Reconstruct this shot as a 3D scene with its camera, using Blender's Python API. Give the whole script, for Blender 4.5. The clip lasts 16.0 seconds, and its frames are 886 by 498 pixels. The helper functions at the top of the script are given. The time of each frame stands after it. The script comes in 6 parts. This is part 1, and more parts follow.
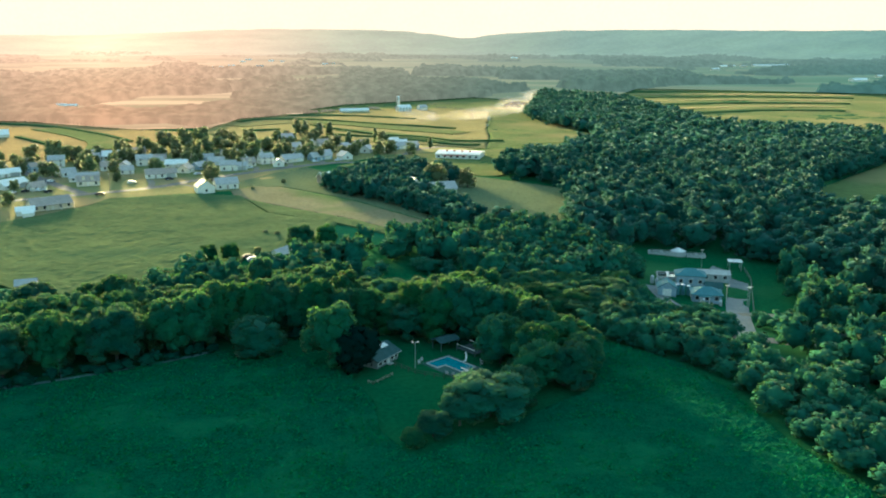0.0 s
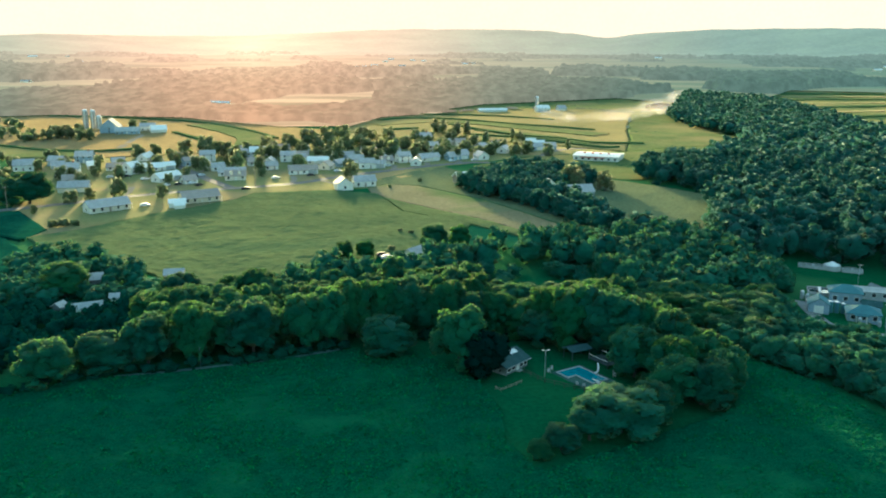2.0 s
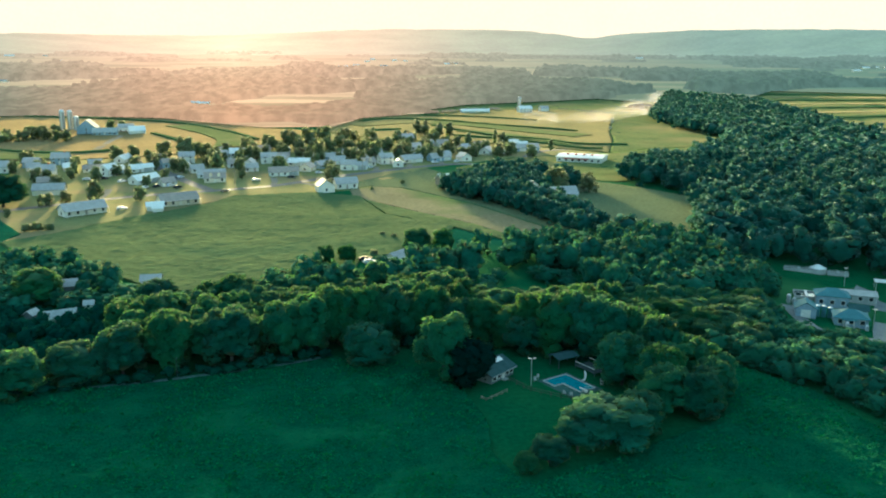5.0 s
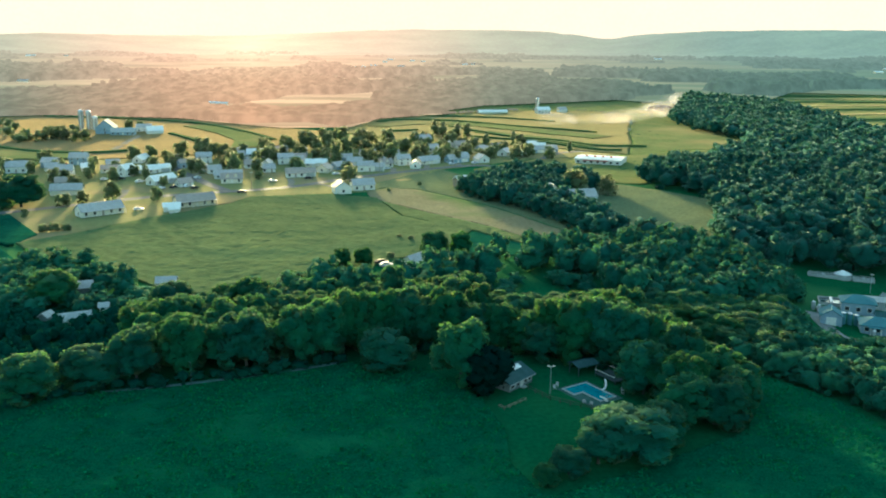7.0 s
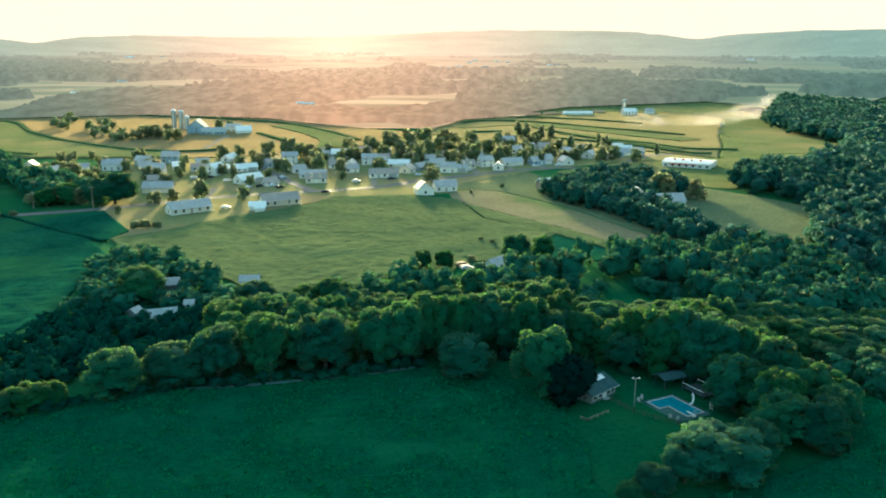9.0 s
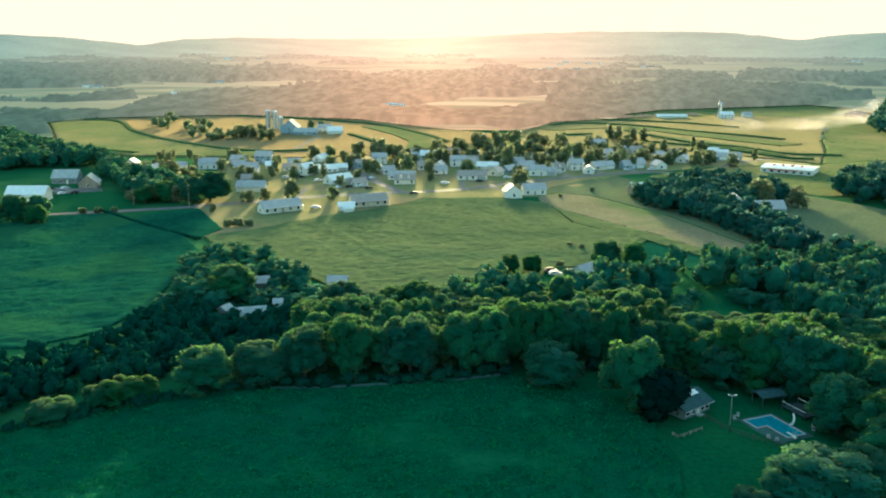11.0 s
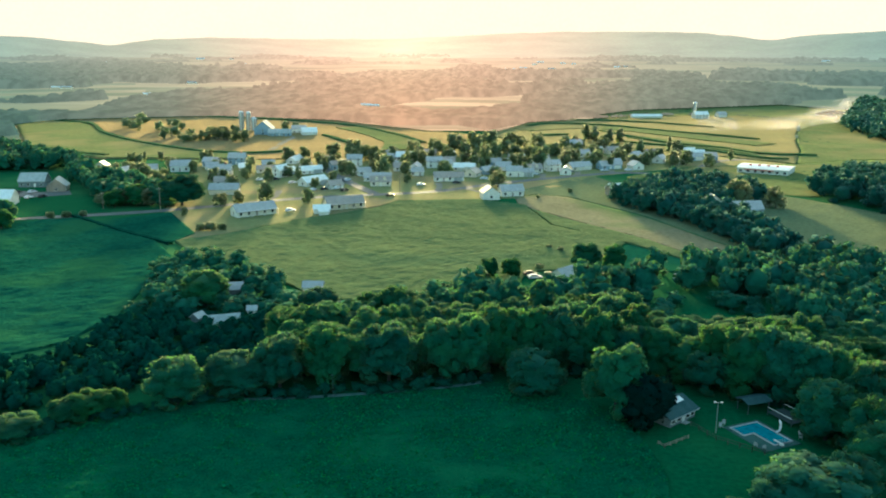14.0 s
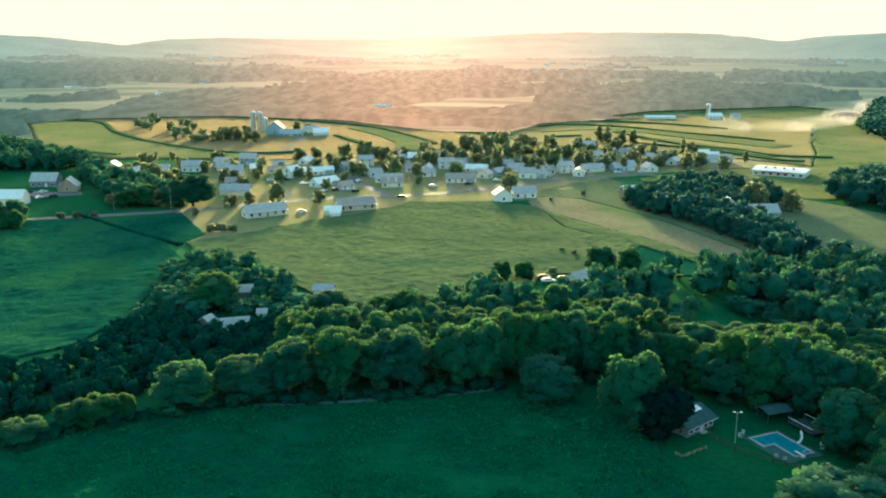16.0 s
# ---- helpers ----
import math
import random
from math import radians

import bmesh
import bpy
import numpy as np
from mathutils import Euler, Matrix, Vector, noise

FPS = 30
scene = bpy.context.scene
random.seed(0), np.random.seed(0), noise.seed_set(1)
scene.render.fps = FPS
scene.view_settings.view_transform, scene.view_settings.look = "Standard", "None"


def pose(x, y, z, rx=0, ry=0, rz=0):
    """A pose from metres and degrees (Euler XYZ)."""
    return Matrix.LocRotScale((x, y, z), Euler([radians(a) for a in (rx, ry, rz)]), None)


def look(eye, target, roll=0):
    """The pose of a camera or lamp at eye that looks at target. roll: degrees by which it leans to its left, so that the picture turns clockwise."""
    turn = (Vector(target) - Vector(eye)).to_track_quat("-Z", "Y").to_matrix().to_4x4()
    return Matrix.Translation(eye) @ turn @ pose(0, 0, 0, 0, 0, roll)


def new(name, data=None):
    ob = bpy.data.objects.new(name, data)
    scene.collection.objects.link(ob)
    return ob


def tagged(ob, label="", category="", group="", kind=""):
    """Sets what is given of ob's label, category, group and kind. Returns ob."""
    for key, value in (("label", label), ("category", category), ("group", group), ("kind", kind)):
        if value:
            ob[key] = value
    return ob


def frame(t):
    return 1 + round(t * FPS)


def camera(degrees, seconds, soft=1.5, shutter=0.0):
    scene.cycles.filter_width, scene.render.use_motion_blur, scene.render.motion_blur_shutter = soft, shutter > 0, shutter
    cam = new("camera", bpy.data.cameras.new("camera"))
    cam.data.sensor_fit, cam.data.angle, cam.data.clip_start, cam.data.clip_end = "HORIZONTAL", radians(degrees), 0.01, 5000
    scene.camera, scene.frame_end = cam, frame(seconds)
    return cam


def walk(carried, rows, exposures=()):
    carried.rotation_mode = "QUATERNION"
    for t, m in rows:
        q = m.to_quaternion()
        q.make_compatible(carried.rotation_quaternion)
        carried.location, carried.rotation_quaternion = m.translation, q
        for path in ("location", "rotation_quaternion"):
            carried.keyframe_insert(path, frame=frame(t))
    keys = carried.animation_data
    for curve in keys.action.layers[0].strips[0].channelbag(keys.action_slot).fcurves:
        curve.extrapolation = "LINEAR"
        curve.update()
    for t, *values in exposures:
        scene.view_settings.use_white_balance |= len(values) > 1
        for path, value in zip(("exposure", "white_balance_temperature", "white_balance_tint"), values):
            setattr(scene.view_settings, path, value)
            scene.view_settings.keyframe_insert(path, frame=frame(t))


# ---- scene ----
cam = camera(54.5, 16.0, soft=2.0)
EXPOSURE, KELVIN, TINT = 2.80, 6750.0, -16.0
# backdrop emission: haze and sun glow painted by bearing away from the sun
RIDGE_GLOW_ROWS = ((0.0, (0.204, 0.135, 0.109)), (0.09, (0.184, 0.106, 0.0883)), (0.26, (0.0951, 0.076, 0.0686)), (0.55, (0.0436, 0.0532, 0.0561)), (0.95, (0.032, 0.0475, 0.0519)))
FAR_WOOD_GLOW = ((0.0, (0.118, 0.060, 0.043)), (0.10, (0.094, 0.052, 0.039)), (0.27, (0.039, 0.035, 0.031)), (0.45, (0.0148, 0.0224, 0.0222)), (0.95, (0.0048, 0.0163, 0.0190)))
FAR_HAY_GLOW = ((0.0, (0.164, 0.0933, 0.0683)), (0.10, (0.14, 0.0827, 0.0621)), (0.27, (0.0876, 0.07, 0.0571)), (0.45, (0.0405, 0.0445, 0.0375)), (0.95, (0.0202, 0.0356, 0.0323)))
FAR_PASTURE_GLOW = ((0.0, (0.112, 0.0646, 0.0474)), (0.10, (0.0931, 0.0563, 0.0425)), (0.27, (0.0525, 0.0472, 0.0395)), (0.45, (0.0271, 0.0348, 0.0306)), (0.95, (0.0102, 0.0273, 0.0257)))
SKY_ROWS = ((0.0, (0.21, 0.147, 0.128)), (0.6, (0.20, 0.143, 0.132)))
PATH = [
    (0, (-0.005, -1.642, 71.595), (0.455, 0.247, 71.127), 0.3),
    (0.5, (0.382, -0.694, 71.601), (0.73, 1.219, 71.132), 0.3),
    (1, (0.588, 0.293, 71.612), (0.787, 2.226, 71.142), 0.2),
    (1.5, (0.665, 1.264, 71.618), (0.813, 3.202, 71.148), 0.2),
    (2, (0.683, 2.176, 71.643), (0.838, 4.114, 71.173), 0.2),
    (2.5, (0.702, 3.014, 71.662), (0.864, 4.951, 71.192), 0.2),
    (3, (0.709, 3.773, 71.683), (0.878, 5.71, 71.213), 0.2),
    (3.5, (0.753, 4.52, 71.712), (0.929, 6.456, 71.241), 0.3),
    (4, (0.799, 5.288, 71.747), (0.981, 7.224, 71.277), 0.3),
    (6.5, (0.747, 9.32, 72.008), (0.956, 11.253, 71.538), 0.4),
    (7, (0.76, 10.291, 72.008), (0.918, 12.229, 71.539), 0.4),
    (7.5, (0.813, 11.333, 71.993), (0.824, 13.276, 71.522), 0.3),
    (8, (0.831, 12.282, 71.971), (0.789, 14.226, 71.5), 0.2),
    (8.5, (0.804, 13.101, 71.939), (0.768, 15.045, 71.47), 0.2),
    (9, (0.759, 13.914, 71.935), (0.729, 15.858, 71.467), 0.2),
    (9.5, (0.611, 14.684, 71.939), (0.512, 16.626, 71.471), 0.2),
    (9.7, (0.549, 14.997, 71.94), (0.377, 16.934, 71.473), 0.1),
    (10.2, (0.367, 15.791, 71.931), (0.122, 17.721, 71.466), 0.1),
    (11, (0.075, 17.062, 71.916), (-0.154, 18.993, 71.451), 0.1),
    (12, (-0.29, 18.65, 71.898), (-0.501, 20.583, 71.433), 0.1),
    (12.5, (-0.456, 19.466, 71.913), (-0.657, 21.401, 71.448), 0.1),
    (13, (-0.683, 20.277, 71.915), (-0.874, 22.213, 71.451), 0.1),
    (13.5, (-0.923, 21.093, 71.925), (-1.105, 23.03, 71.461), 0.1),
    (14, (-1.134, 21.845, 71.944), (-1.307, 23.783, 71.479), 0.1),
    (14.5, (-1.358, 22.59, 71.947), (-1.522, 24.528, 71.482), 0.2),
    (15, (-1.575, 23.382, 71.928), (-1.747, 25.32, 71.463), 0.2),
    (15.5, (-1.745, 24.234, 71.909), (-1.938, 26.17, 71.445), 0.2),
    (16, (-1.888, 25.153, 71.905), (-2.086, 27.089, 71.441), 0.2),
]
walk(cam, [(t, look(eye, target, roll)) for t, eye, target, roll in PATH], exposures=[(0.0, EXPOSURE, KELVIN, TINT)])

# ---- world and sun ----
SUN_BEARING, SUN_HEIGHT = -7.7, 5.8   # degrees right of +y, degrees above the horizon
world = bpy.data.worlds.new("evening_sky")
scene.world = world
world.use_nodes = True
wn = world.node_tree
sky = wn.nodes.new("ShaderNodeTexSky")
sky.sky_type = "NISHITA"
sky.sun_disc = False
sky.sun_elevation = radians(SUN_HEIGHT)
sky.sun_rotation = radians(SUN_BEARING)
sky.air_density, sky.dust_density, sky.ozone_density = 0.92, 2.4, 1.8
back = wn.nodes["Background"]
back.inputs["Strength"].default_value = 0.15
wn.links.new(sky.outputs[0], back.inputs["Color"])

sun_data = bpy.data.lights.new("sun", "SUN")
sun_data.energy, sun_data.angle, sun_data.color = 4.6, radians(5.0), (1.0, 0.74, 0.44)
sun = new("sun", sun_data)
sb, sh = radians(SUN_BEARING), radians(SUN_HEIGHT)
TO_SUN = Vector((math.sin(sb) * math.cos(sh), math.cos(sb) * math.cos(sh), math.sin(sh)))
sun.matrix_world = look(TO_SUN * 400, (0, 0, 0))

# ---- materials ----


def surface(name, dark, light, scale=1.0, fine=8.0, rough=0.8, spec=0.3, through_light=0.0, glow=None, bump=0.0, bump_scale=3.0,
            vary=0.0, island=0.0, metal=0.0, patch=None, patch_scale=0.02, stretch=(1, 1, 1), local=False, sheen=0.0, sheen_tint=(1.0, 0.86, 0.62), grain_share=0.45):
    """A node material: two noises between two colours, wear patches, relief, light through leaves, and a shift for each object."""
    m = bpy.data.materials.new(name)
    m.use_nodes = True
    nt = m.node_tree
    n, link = nt.nodes, nt.links.new
    bsdf, out = n["Principled BSDF"], n["Material Output"]
    if local:
        source = n.new("ShaderNodeTexCoord").outputs["Object"]
    else:
        source = n.new("ShaderNodeNewGeometry").outputs["Position"]
    mapping = n.new("ShaderNodeMapping")
    mapping.inputs["Scale"].default_value = stretch
    link(source, mapping.inputs["Vector"])

    def noise_tex(s, detail=4.0):
        t = n.new("ShaderNodeTexNoise")
        t.inputs["Scale"].default_value, t.inputs["Detail"].default_value = s, detail
        link(mapping.outputs[0], t.inputs["Vector"])
        return t.outputs["Fac"]

    def blend(kind, fac, a, b):
        x = n.new("ShaderNodeMix")
        x.data_type, x.blend_type = "RGBA", kind
        for sock, v in ((x.inputs[0], fac), (x.inputs[6], a), (x.inputs[7], b)):
            if isinstance(v, (int, float)):
                sock.default_value = v
            elif isinstance(v, tuple):
                sock.default_value = (*v, 1)
            else:
                link(v, sock)
        return x.outputs[2]

    def ramp(v, lo, hi):
        r = n.new("ShaderNodeMapRange")
        r.inputs["From Min"].default_value, r.inputs["From Max"].default_value = lo, hi
        link(v, r.inputs["Value"])
        return r.outputs[0]

    wide = ramp(noise_tex(scale), 0.35, 0.65)
    small = ramp(noise_tex(fine), 0.3, 0.7)
    colour = blend("MIX", wide, dark, light)
    mid = tuple((a + b) / 2 for a, b in zip(dark, light))
    grain = blend("MIX", small, tuple(0.6 * v for v in mid), tuple(1.4 * v for v in mid))
    colour = blend("MIX", grain_share, colour, grain)
    if patch:
        colour = blend("MIX", ramp(noise_tex(patch_scale, 6.0), 0.5, 0.62), colour, patch)
    if vary or island:
        r = n.new("ShaderNodeObjectInfo").outputs["Random"] if vary else n.new("ShaderNodeNewGeometry").outputs["Random Per Island"]
        hsv = n.new("ShaderNodeHueSaturation")
        amount = vary or island
        h = n.new("ShaderNodeMapRange")
        h.inputs["To Min"].default_value, h.inputs["To Max"].default_value = 0.5 - 0.09 * amount, 0.5 + 0.05 * amount
        v = n.new("ShaderNodeMapRange")
        v.inputs["To Min"].default_value, v.inputs["To Max"].default_value = 1 - 0.45 * amount, 1 + 0.45 * amount
        link(r, h.inputs["Value"])
        mul = n.new("ShaderNodeMath")
        mul.operation = "MULTIPLY"
        mul.inputs[1].default_value = 7.31
        fr = n.new("ShaderNodeMath")
        fr.operation = "FRACT"
        link(r, mul.inputs[0])
        link(mul.outputs[0], fr.inputs[0])
        link(fr.outputs[0], v.inputs["Value"])
        link(h.outputs[0], hsv.inputs["Hue"])
        link(v.outputs[0], hsv.inputs["Value"])
        link(colour, hsv.inputs["Color"])
        colour = hsv.outputs[0]
    link(colour, bsdf.inputs["Base Color"])
    bsdf.inputs["Roughness"].default_value = rough
    bsdf.inputs["Specular IOR Level"].default_value = spec
    bsdf.inputs["Metallic"].default_value = metal
    # Tinted sheen imitates haze over the plants and warm rims on crowns.
    if sheen:
        bsdf.inputs["Sheen Weight"].default_value, bsdf.inputs["Sheen Roughness"].default_value = sheen, 0.45
        bsdf.inputs["Sheen Tint"].default_value = (*sheen_tint, 1)
    if bump:
        b = n.new("ShaderNodeBump")
        b.inputs["Strength"].default_value, b.inputs["Distance"].default_value = 1.0, bump
        link(noise_tex(bump_scale, 3.0), b.inputs["Height"])
        link(b.outputs[0], bsdf.inputs["Normal"])
    if through_light:
        tr = n.new("ShaderNodeBsdfTranslucent")
        link(blend("MULTIPLY", 1.0, colour, glow or (1, 1, 1)), tr.inputs["Color"])
        mix = n.new("ShaderNodeMixShader")
        mix.inputs[0].default_value = through_light
        link(bsdf.outputs[0], mix.inputs[1])
        link(tr.outputs[0], mix.inputs[2])
        link(mix.outputs[0], out.inputs["Surface"])
    return m


GOLD = (5.5, 1.7, 0.6)
